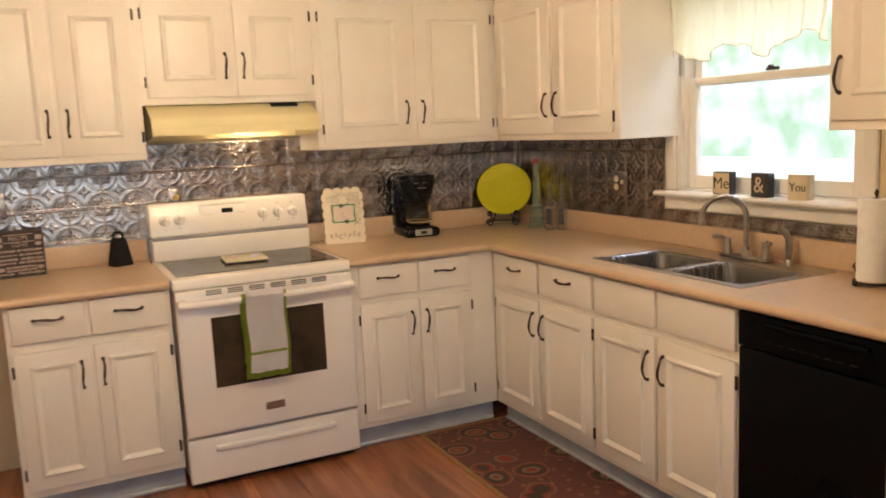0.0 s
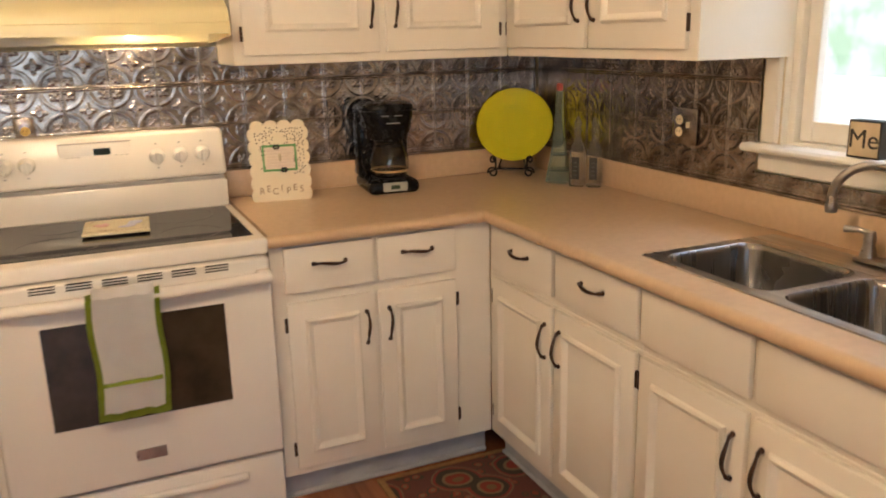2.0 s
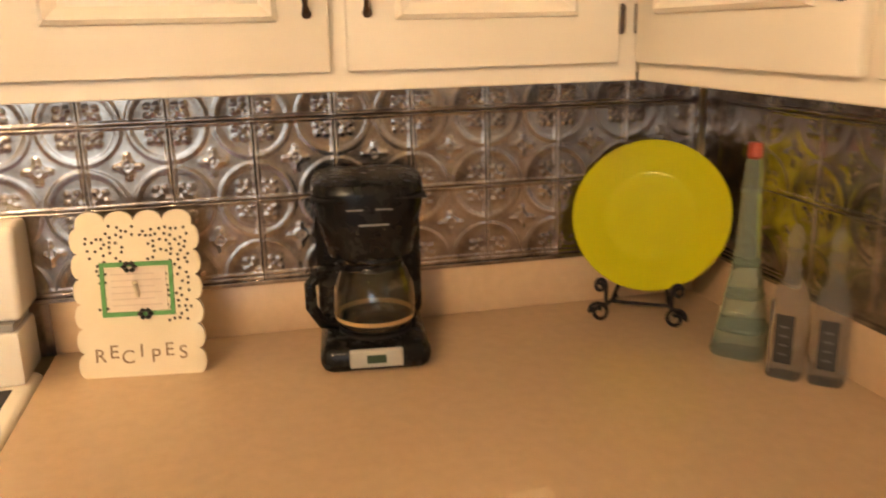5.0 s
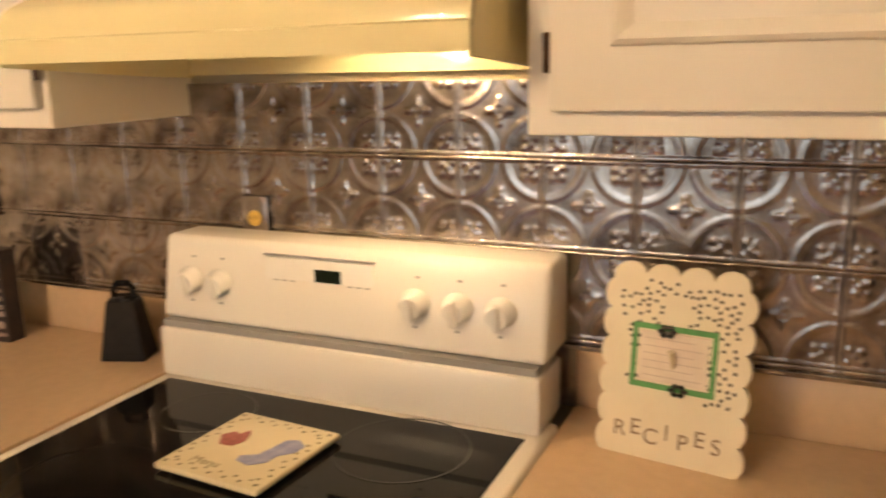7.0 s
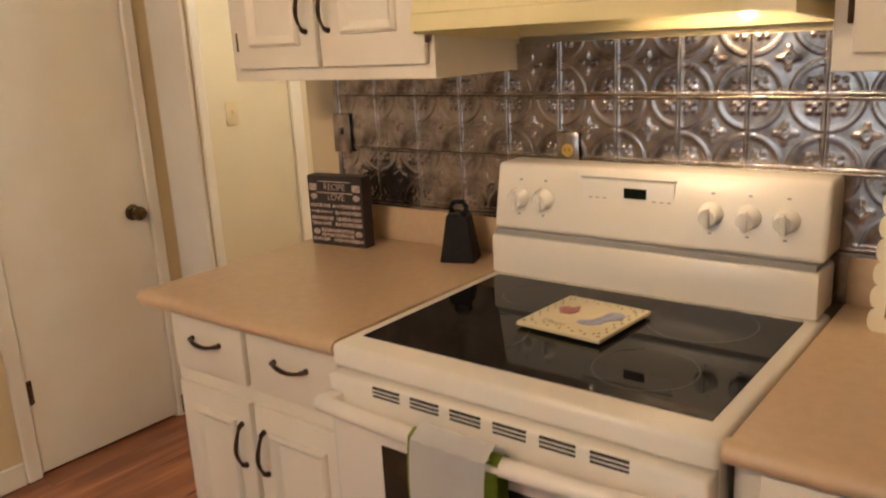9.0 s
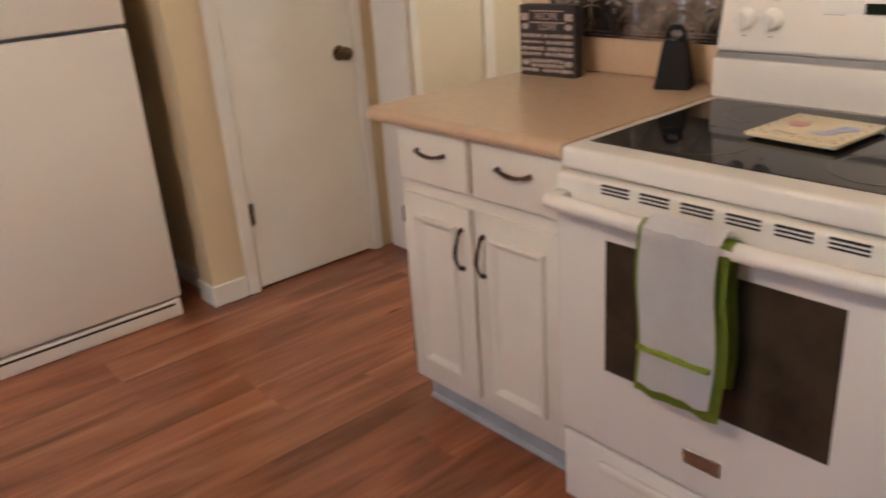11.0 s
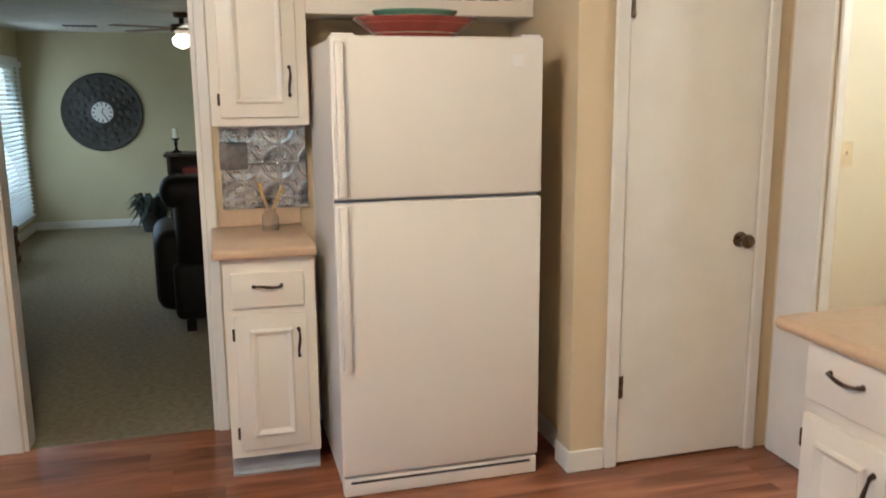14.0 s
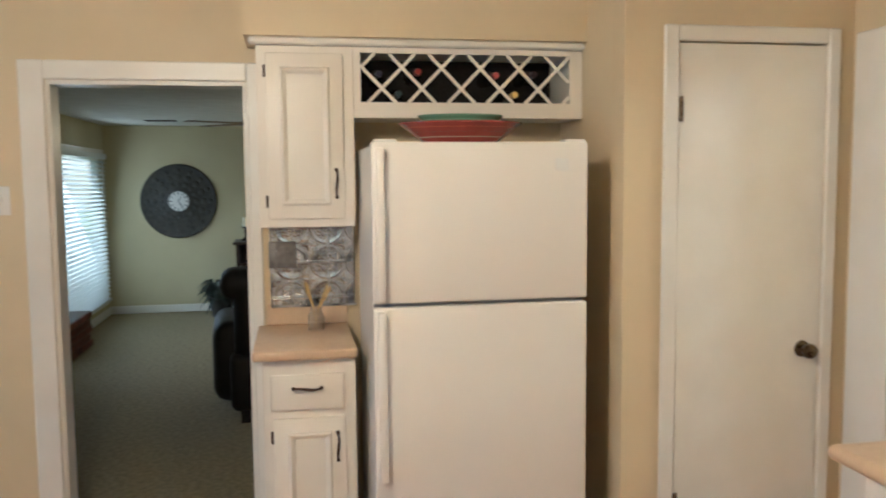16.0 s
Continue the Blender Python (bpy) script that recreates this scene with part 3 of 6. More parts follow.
BURN = mat("burner_print", (0.011, 0.0105, 0.0105), 0.12)
for bx, by, br in ((0.21, 0.19, 0.115), (0.585, 0.19, 0.09), (0.21, 0.455, 0.08), (0.585, 0.455, 0.105)):
    bm = lathe([(br, 0.9340), (br + 0.004, 0.9343), (br + 0.004, 0.9340)], 40, Matrix.Translation((bx, by, 0)), cap=False)
    part("burner_ring", bm, BURN, g, "faint grey burner ring")
part("back_riser", boxes((0.004, RW - 0.012, 0.568, 0.69, 0.932, 1.030), bevel=0.008, seg=2), ENAMEL, rg, "", True)
# grey strip: paints the shadow line below the overhanging panel
part("riser_gap", boxes((0.012, RW - 0.020, 0.575, 0.68, 1.0305, 1.043)), SHADE, rg, "grey strip painted as the panel's shadow line")
bm = boxes((0.0, RW - 0.008, 0.586, 0.715, 1.0435, 1.203), bevel=0.012, seg=3)
for v in bm.verts:
    v.co.y += 0.03 * (v.co.z - 1.0435) / 0.16 if v.co.y < 0.66 else 0
cp = part("control_panel", bm, ENAMEL, rg, "", True)
part("display_frame", boxes((0.238, 0.462, 0.604, 0.615, 1.074, 1.180), bevel=0.004, seg=2), WHITE, cp, "", True)
part("panel_line", boxes((0.236, 0.464, 0.6045, 0.613, 1.1815, 1.1835)), SHADE, cp, "grey printed line")
part("display", boxes((0.345, 0.398, 0.6025, 0.610, 1.140, 1.163)), mat("display_green_black", (0.004, 0.012, 0.007), 0.15), cp, "dark green clock display")
KEY = mat("grey_print", (0.32, 0.31, 0.30), 0.5)
for i in range(3):
    for j in range(3):
        for s in (0.258, 0.412):
            part("key", boxes((s + i * 0.017, s + 0.009 + i * 0.017, 0.6028, 0.605, 1.094 + j * 0.021, 1.0965 + j * 0.021)), KEY, cp, "small grey printed key mark")
for kx in (0.072, 0.140, 0.545, 0.622, 0.697):
    M = Matrix.Translation((kx, 0.600, 1.124)) @ Matrix.Rotation(radians(100), 4, "X")
    k = part("knob", lathe([(0.026, 0.0), (0.026, 0.006), (0.023, 0.010), (0.021, 0.024), (0.018, 0.028)], 24, M), WHITE, cp, "white round knob", True)
    b2 = boxes((-0.006, 0.006, -0.023, 0.023, 0.02, 0.036), bevel=0.004, seg=2)
    b2.transform(M)
    part("grip", b2, WHITE, k, "", True)
    for q in (-1, 1):
        part("knob_mark", boxes((kx - 0.004, kx + 0.004, 0.6005 + 0.0075 * q, 0.609 + 0.0075 * q, 1.124 + q * 0.041 - 0.002, 1.124 + q * 0.041 + 0.002)), KEY, cp, "small grey mark")
towel((1.517, 4.085 - 0.066, 0.832))

# range hood
hd = thing("range_hood", (1.256, 4.375, 1.500), "almond enamel under-cabinet range hood with its lamp on", "range hood")
HW = 0.760
def hood_prism(pts, x0, x1):
    bm = prism([(y, z) for y, z in pts], x1 - x0)
    bm.transform(Matrix(((0, 1, 0, x0), (1, 0, 0, 0), (0, 0, 1, 0), (0, 0, 0, 1))))
    return bm
shell = hood_prism([(0.0, 0.025), (0.0, 0.058), (0.005, 0.061), (0.0062, 0.072), (0.0090, 0.083), (0.014, 0.093), (0.022, 0.101), (0.034, 0.108), (0.175, 0.172), (0.42, 0.172), (0.42, 0.166), (0.18, 0.166), (0.034, 0.096), (0.012, 0.066), (0.006, 0.025)], 0.0, HW)
part("shell", shell, HOODC, hd, "", True)
for a, b in ((0.0, 0.006), (HW - 0.006, HW)):
    part("side", hood_prism([(0.002, 0.020), (0.002, 0.058), (0.012, 0.080), (0.034, 0.099), (0.178, 0.168), (0.42, 0.168), (0.42, -0.005), (0.3, 0.0)], a, b), HOODC, hd)
part("underside", boxes((0.006, HW - 0.006, 0.03, 0.42, 0.068, 0.074)), HOODC, hd)
part("filter", boxes((0.22, 0.60, 0.10, 0.36, 0.050, 0.067), bevel=0.003), HOODIN, hd, "greasy metal mesh filter")
part("back_lip", boxes((0.006, HW - 0.006, 0.405, 0.42, 0.0, 0.07)), HOODC, hd)
part("switch_plate", hood_prism([(0.103, 0.1425), (0.143, 0.1607), (0.145, 0.156), (0.105, 0.138)], 0.56, 0.69), BLACK, hd, "black switch panel")
part("lamp_cover", boxes((0.44, 0.60, 0.24, 0.34, 0.040, 0.0495), bevel=0.003), glow("hood_lamp_glow", (1.0, 0.72, 0.4), 5.0), hd, "lit lamp cover")

# dishwasher
dw = thing("dishwasher", (2.772, 2.505, 0), "black built-in dishwasher with a moulded top handle", "dishwasher", turn=-90)
part("tub", boxes((0.003, 0.575, 0.04, 0.50, 0.1, 0.888)), BLACKM, dw)
part("door_panel", boxes((0.003, 0.578, 0.0, 0.04, 0.12, 0.765), bevel=0.006, seg=2), DWBLACK, dw, "", True)
cpn = part("control_panel", boxes((0.003, 0.578, -0.006, 0.04, 0.77, 0.886), bevel=0.008, seg=3), DWBLACK, dw, "", True)
part("grip", boxes((0.10, 0.48, -0.022, -0.004, 0.850, 0.868), bevel=0.006, seg=2), DWBLACK, cpn, "", True)
for i in range(8):
    part("key", boxes((0.12 + i * 0.042, 0.145 + i * 0.042, -0.0072, -0.0055, 0.80, 0.804)), OVENG, cpn, "small grey key mark")
part("kick_plate", boxes((0.003, 0.578, 0.06, 0.08, 0.0, 0.115)), BLACKM, dw)

# fridge
fr = thing("refrigerator", (-0.625, 3.128, 0), "white top-freezer refrigerator with pebbled doors", "refrigerator", turn=90)
FW = 0.776
part("body", boxes((0.004, FW - 0.004, 0.0, 0.60, 0.03, 1.68), bevel=0.006), FRIDGE, fr)
for n_, a, b in (("lower_door", 0.085, 1.114), ("freezer_door", 1.128, 1.688)):
    d = part(n_, boxes((0.0, FW, -0.052, -0.006, a, b), bevel=0.008, seg=3), FRIDGE, fr, "", True)
    bm = boxes((0.012, 0.040, -0.096, -0.078, a + (0.42 if a < 1 else 0.012), b - (0.012 if a < 1 else 0.02)), bevel=0.007, seg=2)
    z0 = a + (0.42 if a < 1 else 0.012)
    z1 = b - (0.012 if a < 1 else 0.02)
    join(bm, boxes((0.012, 0.040, -0.08, -0.05, z0, z0 + 0.05), (0.012, 0.040, -0.08, -0.05, z1 - 0.05, z1), bevel=0.006, seg=2))
    part("handle", bm, FRIDGE, d, "white vertical door handle", True)
part("gasket", boxes((0.006, FW - 0.006, -0.012, 0.0, 0.09, 1.684)), mat("grey_gasket", (0.3, 0.31, 0.33), 0.5), fr, "grey door gasket")
gr = part("grille", boxes((0.004, FW - 0.004, -0.045, 0.0, 0.002, 0.074), bevel=0.006, seg=2), FRIDGE, fr, "", True)
part("grille_slot", boxes((0.03, FW - 0.03, -0.0455, -0.03, 0.052, 0.062)), DARK, gr, "dark slot")
part("badge", boxes((0.655, 0.705, -0.0535, -0.051, 1.585, 1.63), bevel=0.002), WHITE, fr, "small square white badge")
for hx in (0.05, FW - 0.045):
    part("hinge_cap", boxes((hx - 0.04, hx + 0.04, -0.045, 0.02, 1.682, 1.697), bevel=0.005), WHITE, fr, "white hinge cap")


# ---- closet door ----
dr = thing("closet_door", (DW - 0.035, 4.5235, 0), "flat white painted closet door, closed, with a brass knob", "door", turn=90)
part("door_leaf", boxes((-0.2905, 0.2905, -0.036, 0.0, 0.012, 2.038), bevel=0.003), TRIM, dr)
M = Matrix.Translation((0.228, -0.036, 0.905)) @ Matrix.Rotation(radians(90), 4, "X")
kn = part("knob", lathe([(0.012, 0.0), (0.010, 0.022), (0.014, 0.030), (0.026, 0.040), (0.029, 0.052), (0.024, 0.064), (0.010, 0.070)], 24, M), BRASS, dr, "aged brass knob", True)
part("rose", lathe([(0.032, 0.0), (0.031, 0.005), (0.022, 0.010)], 24, M), BRASS, dr, "aged brass rose", True)
for z in (0.335, 1.803):
    bm = boxes((-0.290, -0.272, -0.0385, -0.0355, z - 0.045, z + 0.045))
    join(bm, lathe([(0.005, -0.045), (0.007, -0.043), (0.007, 0.043), (0.005, 0.045)], 10, Matrix.Translation((-0.288, -0.043, z))))
    part("hinge", bm, BRASS, dr, "aged brass hinge", True)
part("latch", boxes((0.2875, 0.2945, -0.034, -0.006, 0.87, 0.93), bevel=0.001), BRASS, dr, "brass latch plate")
for n_, xx in (("door_jamb", (4.228, 4.232)), ("door_jamb", (4.8175, 4.8215))):
    casing(n_, ((DW - 0.12, DW, xx[0] - 0.004, xx[1], 0, 2.043),), "white painted door jamb", 0.001)


def plate(name, loc, turn, w, h, m, label, toggles=0, sockets=0, sock_mat=None, cx=0.0):
    p = thing(name, loc, label, "switch" if toggles else "outlet", turn=turn)
    part("cover_plate", boxes((-w / 2, w / 2, -0.006, 0.0, -h / 2, h / 2), bevel=0.003, seg=2), m, p, "", True)
    for i in range(toggles):
        x = (i - (toggles - 1) / 2) * 0.046 + cx
        part("toggle", boxes((x - 0.005, x + 0.005, -0.016, -0.005, -0.004, 0.016), bevel=0.002), sock_mat or m, p, "small toggle")
    for i in range(sockets):
        z = (0.5 - i) * 0.039 if sockets == 2 else 0
        part("socket", lathe([(0.016, 0.0), (0.015, 0.003)], 20, Matrix.Translation((-cx, -0.006, z)) @ Matrix.Rotation(radians(90), 4, "X")), sock_mat or m, p, "round socket face", True)
        for q in (-0.006, 0.006):
            part("slot", boxes((-cx + q - 0.001, -cx + q + 0.001, -0.0098, -0.008, z - 0.002, z + 0.006)), DARK, p, "dark slot")
    return p


PEWTER = mat("pewter_plate", (0.22, 0.21, 0.20), 0.5, 0.6, color2=(0.16, 0.15, 0.145), scale=40)
IVORY = mat("ivory_plastic", (0.72, 0.60, 0.38), 0.4, color2=(0.66, 0.54, 0.33), scale=10)
GOLDY = mat("yellowed_plastic", (0.55, 0.36, 0.08), 0.4, color2=(0.48, 0.31, 0.07), scale=10)
plate("light_switch", (-1.02, 5.65, 1.19), 90, 0.075, 0.118, IVORY, "ivory toggle light switch on the cream hallway wall", 1)
plate("light_switch", (WW, 1.69, 1.485), 90, 0.075, 0.118, WHITE, "white toggle light switch on the tan wall beside the opening", 1)
plate("outlet_plate", (EW - 0.024, 3.842, 1.197), -90, 0.118, 0.118, TIN, "tin-coloured plate with switch and double socket on tiled wall", 1, 2, IVORY, 0.023)
plate("outlet_plate", (1.385, NW - 0.0335, 1.225), 0, 0.062, 0.088, TIN, "tin-coloured plate with a yellowed socket above the range", 0, 1, GOLDY)
plate("switch_plate", (0.612, NW - 0.0345, 1.245), 0, 0.07, 0.115, TIN, "tin-coloured blank switch plate beside the hallway", 1)
plate("outlet_plate", (WW + 0.028, 2.812, 1.238), 90, 0.118, 0.115, PEWTER, "tin-coloured switch plate on the small tiled wall", 2)


# ---- window over the sink ----
win = thing("window_1", (EW + 0.06, (WY0 + WY1) / 2, WZ0), "white double-hung window over the sink", "window", turn=-90)
W2, H2 = (WY1 - WY0) / 2, WZ1 - WZ0
GLASS = glass_mat("window_glass", (1, 1, 1), 0.0)
part("window_frame", boxes((-W2, -W2 + 0.03, -0.04, 0.06, 0, H2), (W2 - 0.03, W2, -0.04, 0.06, 0, H2), (-W2 + 0.03, W2 - 0.03, -0.04, 0.06, 0, 0.02), (-W2 + 0.03, W2 - 0.03, -0.04, 0.06, H2 - 0.02, H2)), TRIM, win)
for nm, z0, z1, y in (("lower_sash", 0.022, 0.505, -0.02), ("upper_sash", 0.47, H2 - 0.022, 0.015)):
    sash = part(nm, boxes((-W2 + 0.032, -W2 + 0.075, y, y + 0.032, z0, z1), (W2 - 0.075, W2 - 0.032, y, y + 0.032, z0, z1),
                          (-W2 + 0.075, W2 - 0.075, y, y + 0.032, z0, z0 + (0.06 if nm[0] == "l" else 0.03)), (-W2 + 0.075, W2 - 0.075, y, y + 0.032, z1 - 0.033, z1), bevel=0.003), TRIM, win)
    pn = part("pane", boxes((-W2 + 0.070, W2 - 0.070, y + 0.014, y + 0.018, z0 + 0.01, z1 - 0.01)), GLASS, sash)
    pn.visible_shadow = False
part("sash_lock", boxes((0.0, 0.055, -0.032, -0.012, 0.507, 0.520), (0.02, 0.035, -0.045, -0.02, 0.512, 0.528), bevel=0.003), BRONZE, win, "dark sash lock")
part("balance_strip", boxes((-W2 + 0.004, -W2 + 0.016, -0.05, -0.041, 0.52, 0.62)), STEEL, win, "metal sash balance")
casing("window_casing", ((EW - 0.018, EW, WY1, WY1 + 0.062, WZ0 + 0.012, WZ1 + 0.07), (EW - 0.018, EW, WY0 - 0.062, WY0, WZ0 + 0.012, WZ1 + 0.07), (EW - 0.017, EW, WY0, WY1, WZ1, WZ1 + 0.07)), "white painted window casing")
casing("window_jamb", ((EW, EW + 0.04, WY1 - 0.006, WY1, WZ0, WZ1), (EW, EW + 0.04, WY0, WY0 + 0.006, WZ0, WZ1)), "white painted window jamb", 0.001)
casing("window_sill", ((EW - 0.062, EW + 0.03, WY0 - 0.10, WY1 + 0.10, WZ0 - 0.012, WZ0 + 0.011),), "white painted window stool", 0.008)
casing("window_apron", ((EW - 0.019, EW - 0.001, WY0 - 0.062, WY1 + 0.064, WZ0 - 0.072, WZ0 - 0.0125),), "white painted window apron")

# valance: gathered, translucent, with a scalloped hem
VAL = bpy.data.materials.new("sheer_cream_cloth")
VAL.use_nodes = True
_b = VAL.node_tree.nodes["Principled BSDF"]
_tr = VAL.node_tree.nodes.new("ShaderNodeBsdfTranslucent")
_mx = VAL.node_tree.nodes.new("ShaderNodeMixShader")
_b.inputs["Base Color"].default_value, _b.inputs["Roughness"].default_value = (0.85, 0.78, 0.55, 1), 0.9
_tr.inputs[0].default_value = (0.9, 0.84, 0.62, 1)
_mx.inputs[0].default_value = 0.65
VAL.node_tree.links.new(_b.outputs[0], _mx.inputs[1])
VAL.node_tree.links.new(_tr.outputs[0], _mx.inputs[2])
VAL.node_tree.links.new(_mx.outputs[0], VAL.node_tree.nodes["Material Output"].inputs[0])
va = thing("valance", (EW - 0.045, 3.05, 2.14), "sheer cream gathered valance with scalloped hem over the window", "curtain", turn=-90)
bm = bmesh.new()
cols, rows_ = 130, 14
grid = []
for i in range(cols + 1):
    x = -0.50 + 0.90 * i / cols
    u = i / cols
    hem = -0.41 + 0.06 * abs(math.sin(math.pi * (u * 2.55 + 0.25))) ** 1.6 - 0.01 * math.sin(u * 40) - (0.03 if u < 0.12 else 0)
    grid.append([bm.verts.new((x, 0.014 * math.sin(u * 75 + 0.8 * math.sin(j * 0.5)) * (0.35 + 0.65 * j / rows_) + 0.006 * math.sin(u * 31 + j * 0.3), hem * j / rows_)) for j in range(rows_ + 1)])
for a, b in zip(grid, grid[1:]):
    for j in range(rows_):
        bm.faces.new((a[j], b[j], b[j + 1], a[j + 1]))
part("cloth", bm, VAL, va, "", True)
bm = bmesh.new()
pts = []
for i in range(0, cols + 1):
    u = i / cols
    z = -0.41 + 0.06 * abs(math.sin(math.pi * (u * 2.55 + 0.25))) ** 1.6 - 0.01 * math.sin(u * 40) - (0.03 if u < 0.12 else 0)
    pts.append((-0.50 + 0.90 * u, 0.014 * math.sin(u * 75 + 0.8 * math.sin(7)) + 0.006 * math.sin(u * 31 + 4.2), z))
part("hem", tube(pts, 0.0022, 5), mat("hem_thread", (0.62, 0.5, 0.22), 0.8), va, "yellowish hem stitching")
part("rod", tube([(-0.52, 0.012, -0.012), (0.42, 0.012, -0.012)], 0.006, 8), WHITE, va, "white curtain rod")

# outdoors: lawn, trees, glowing backdrop painted as far foliage
GRASS = mat("lawn", (0.16, 0.20, 0.07), 0.9, color2=(0.20, 0.22, 0.10), scale=0.6)
ROADM = mat("pale_driveway", (0.55, 0.54, 0.51), 0.8, color2=(0.48, 0.47, 0.45), scale=0.8)
solid("ground", boxes((-60, 400, -300, 400, -0.62, -0.55)), GRASS, label="sunlit lawn reaching to the horizon")
solid("driveway", boxes((6.0, 31.0, -60, 110, -0.549, -0.53)), ROADM, label="pale sunlit driveway beyond the lawn")
# backdrop emission: bright hazy daylight painted into mottled foliage colours
FAR = bpy.data.materials.new("glowing_far_foliage")
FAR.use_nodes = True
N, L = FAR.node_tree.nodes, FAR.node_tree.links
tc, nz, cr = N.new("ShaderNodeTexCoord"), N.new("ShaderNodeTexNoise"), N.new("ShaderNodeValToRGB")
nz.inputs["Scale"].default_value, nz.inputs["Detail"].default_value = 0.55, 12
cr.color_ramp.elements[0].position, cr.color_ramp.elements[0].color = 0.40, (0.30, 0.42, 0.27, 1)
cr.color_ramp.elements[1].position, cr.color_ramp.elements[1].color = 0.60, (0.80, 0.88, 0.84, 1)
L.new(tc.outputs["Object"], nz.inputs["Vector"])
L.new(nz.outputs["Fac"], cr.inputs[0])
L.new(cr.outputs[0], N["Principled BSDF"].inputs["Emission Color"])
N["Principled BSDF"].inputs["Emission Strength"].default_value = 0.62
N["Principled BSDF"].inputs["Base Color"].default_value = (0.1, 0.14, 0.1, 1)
solid("backdrop", boxes((31.0, 31.2, -60, 110, -0.52, 20)), FAR, label="glowing backdrop with bright haze painted over far trees")
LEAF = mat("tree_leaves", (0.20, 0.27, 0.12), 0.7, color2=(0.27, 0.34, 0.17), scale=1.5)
BARK = mat("bark", (0.12, 0.09, 0.065), 0.9, color2=(0.07, 0.05, 0.04), scale=9)


def tree(x, y, h, r, seed):
    rnd = random.Random(seed)
    t = thing("tree", (x, y, -0.56), "broadleaf tree with a full green crown on the lawn", "tree", "trees outside")
    bm = tube([(0, 0, 0), (0.05, 0, h * 0.2), (0, 0.08, h * 0.45), (0.1, 0, h * 0.7)], 0.1, 8, [0.24, 0.17, 0.12, 0.05])
    for k in range(6):
        a = rnd.uniform(0, 6.28)
        z = h * rnd.uniform(0.3, 0.55)
        join(bm, tube([(0, 0, z), (math.cos(a) * r * 0.35, math.sin(a) * r * 0.35, z + r * 0.3), (math.cos(a) * r * 0.7, math.sin(a) * r * 0.7, z + r * 0.5)], 0.05, 6, [0.07, 0.04, 0.015]))
    part("trunk", bm, BARK, t, "", True)
    vs, fs = [], []
    for k in range(2200):
        c = Vector((rnd.gauss(0, 1), rnd.gauss(0, 1), rnd.gauss(0, 0.8))).normalized() * r * rnd.uniform(0.35, 1.0)
        c *= 0.75 + 0.45 * noise.noise(c * 0.9 + Vector((seed, 0, 0)))
        c.z += h * 0.5
        a, b = Vector((rnd.gauss(0, 1), rnd.gauss(0, 1), rnd.gauss(0, 1))).normalized(), Vector((rnd.gauss(0, 1), rnd.gauss(0, 1), rnd.gauss(0, 1))).normalized()
        s = rnd.uniform(0.10, 0.20)
        n = len(vs)
        vs += [c - a * s, c + b * s * 0.6, c + a * s, c - b * s * 0.6]
        fs.append((n, n + 1, n + 2, n + 3))
    me = bpy.data.meshes.new("crown")
    me.from_pydata([tuple(v) for v in vs], [], fs)
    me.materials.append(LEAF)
    ob = new("crown", me)
    ob.parent = t
    return t


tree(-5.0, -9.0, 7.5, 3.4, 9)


# ---- sink and faucet ----
sk = thing("sink", (SKX0, SKY0, CT), "double-bowl stainless steel sink set into the worktop", "sink")
SW, SL = SKX1 - SKX0, SKY1 - SKY0


def bowl(x0, x1, y0, y1, depth):
    bm = bmesh.new()
    loops = []
    def loop(i, z, rr):
        pts = []
        for cx, cy, a0 in ((x1 - rr - i, y1 - rr - i, 0), (x0 + rr + i, y1 - rr - i, 90), (x0 + rr + i, y0 + rr + i, 180), (x1 - rr - i, y0 + rr + i, 270)):
            for k in range(6):
                a = radians(a0 + 18 * k)
                pts.append(bm.verts.new((cx + rr * math.cos(a), cy + rr * math.sin(a), z)))
        return pts
    for i, z, rr in ((0, 0.004, 0.05), (0.004, 0.000, 0.05), (0.007, -0.012, 0.05), (0.014, -depth * 0.8, 0.055), (0.03, -depth * 0.96, 0.06), (0.06, -depth, 0.05)):
        loops.append(loop(i, z, rr))
    for a, b in zip(loops, loops[1:]):
        n = len(a)
        for k in range(n):
            bm.faces.new((a[k], a[(k + 1) % n], b[(k + 1) % n], b[k]))
    bm.faces.new(loops[-1])
    return bm


def deck(bm, outer, holes, z):
    """A flat rim with rounded holes, as strips between sorted cuts."""
    edges = []
    for rect, rr in [(outer, 0.02)] + [(h, 0.05) for h in holes]:
        x0, x1, y0, y1 = rect
        pts = []
        for cx, cy, a0 in ((x1 - rr, y1 - rr, 0), (x0 + rr, y1 - rr, 90), (x0 + rr, y0 + rr, 180), (x1 - rr, y0 + rr, 270)):
            for k in range(6):
                a = radians(a0 + 18 * k)
                pts.append(bm.verts.new((cx + rr * math.cos(a), cy + rr * math.sin(a), z)))
        for k in range(len(pts)):
            edges.append(bm.edges.new((pts[k], pts[(k + 1) % len(pts)])))
    bmesh.ops.triangle_fill(bm, edges=edges, use_beauty=True)
    return bm


B1, B2 = (0.012, SW - 0.100, 0.014, SL / 2 - 0.014), (0.012, SW - 0.100, SL / 2 + 0.014, SL - 0.014)
OUT = (-0.018, SW + 0.016, -0.018, SL + 0.018)
bm = deck(bmesh.new(), OUT, [B1, B2], 0.004)
part("rim", bm, STEEL, sk, "", True)
x0, x1, y0, y1 = OUT
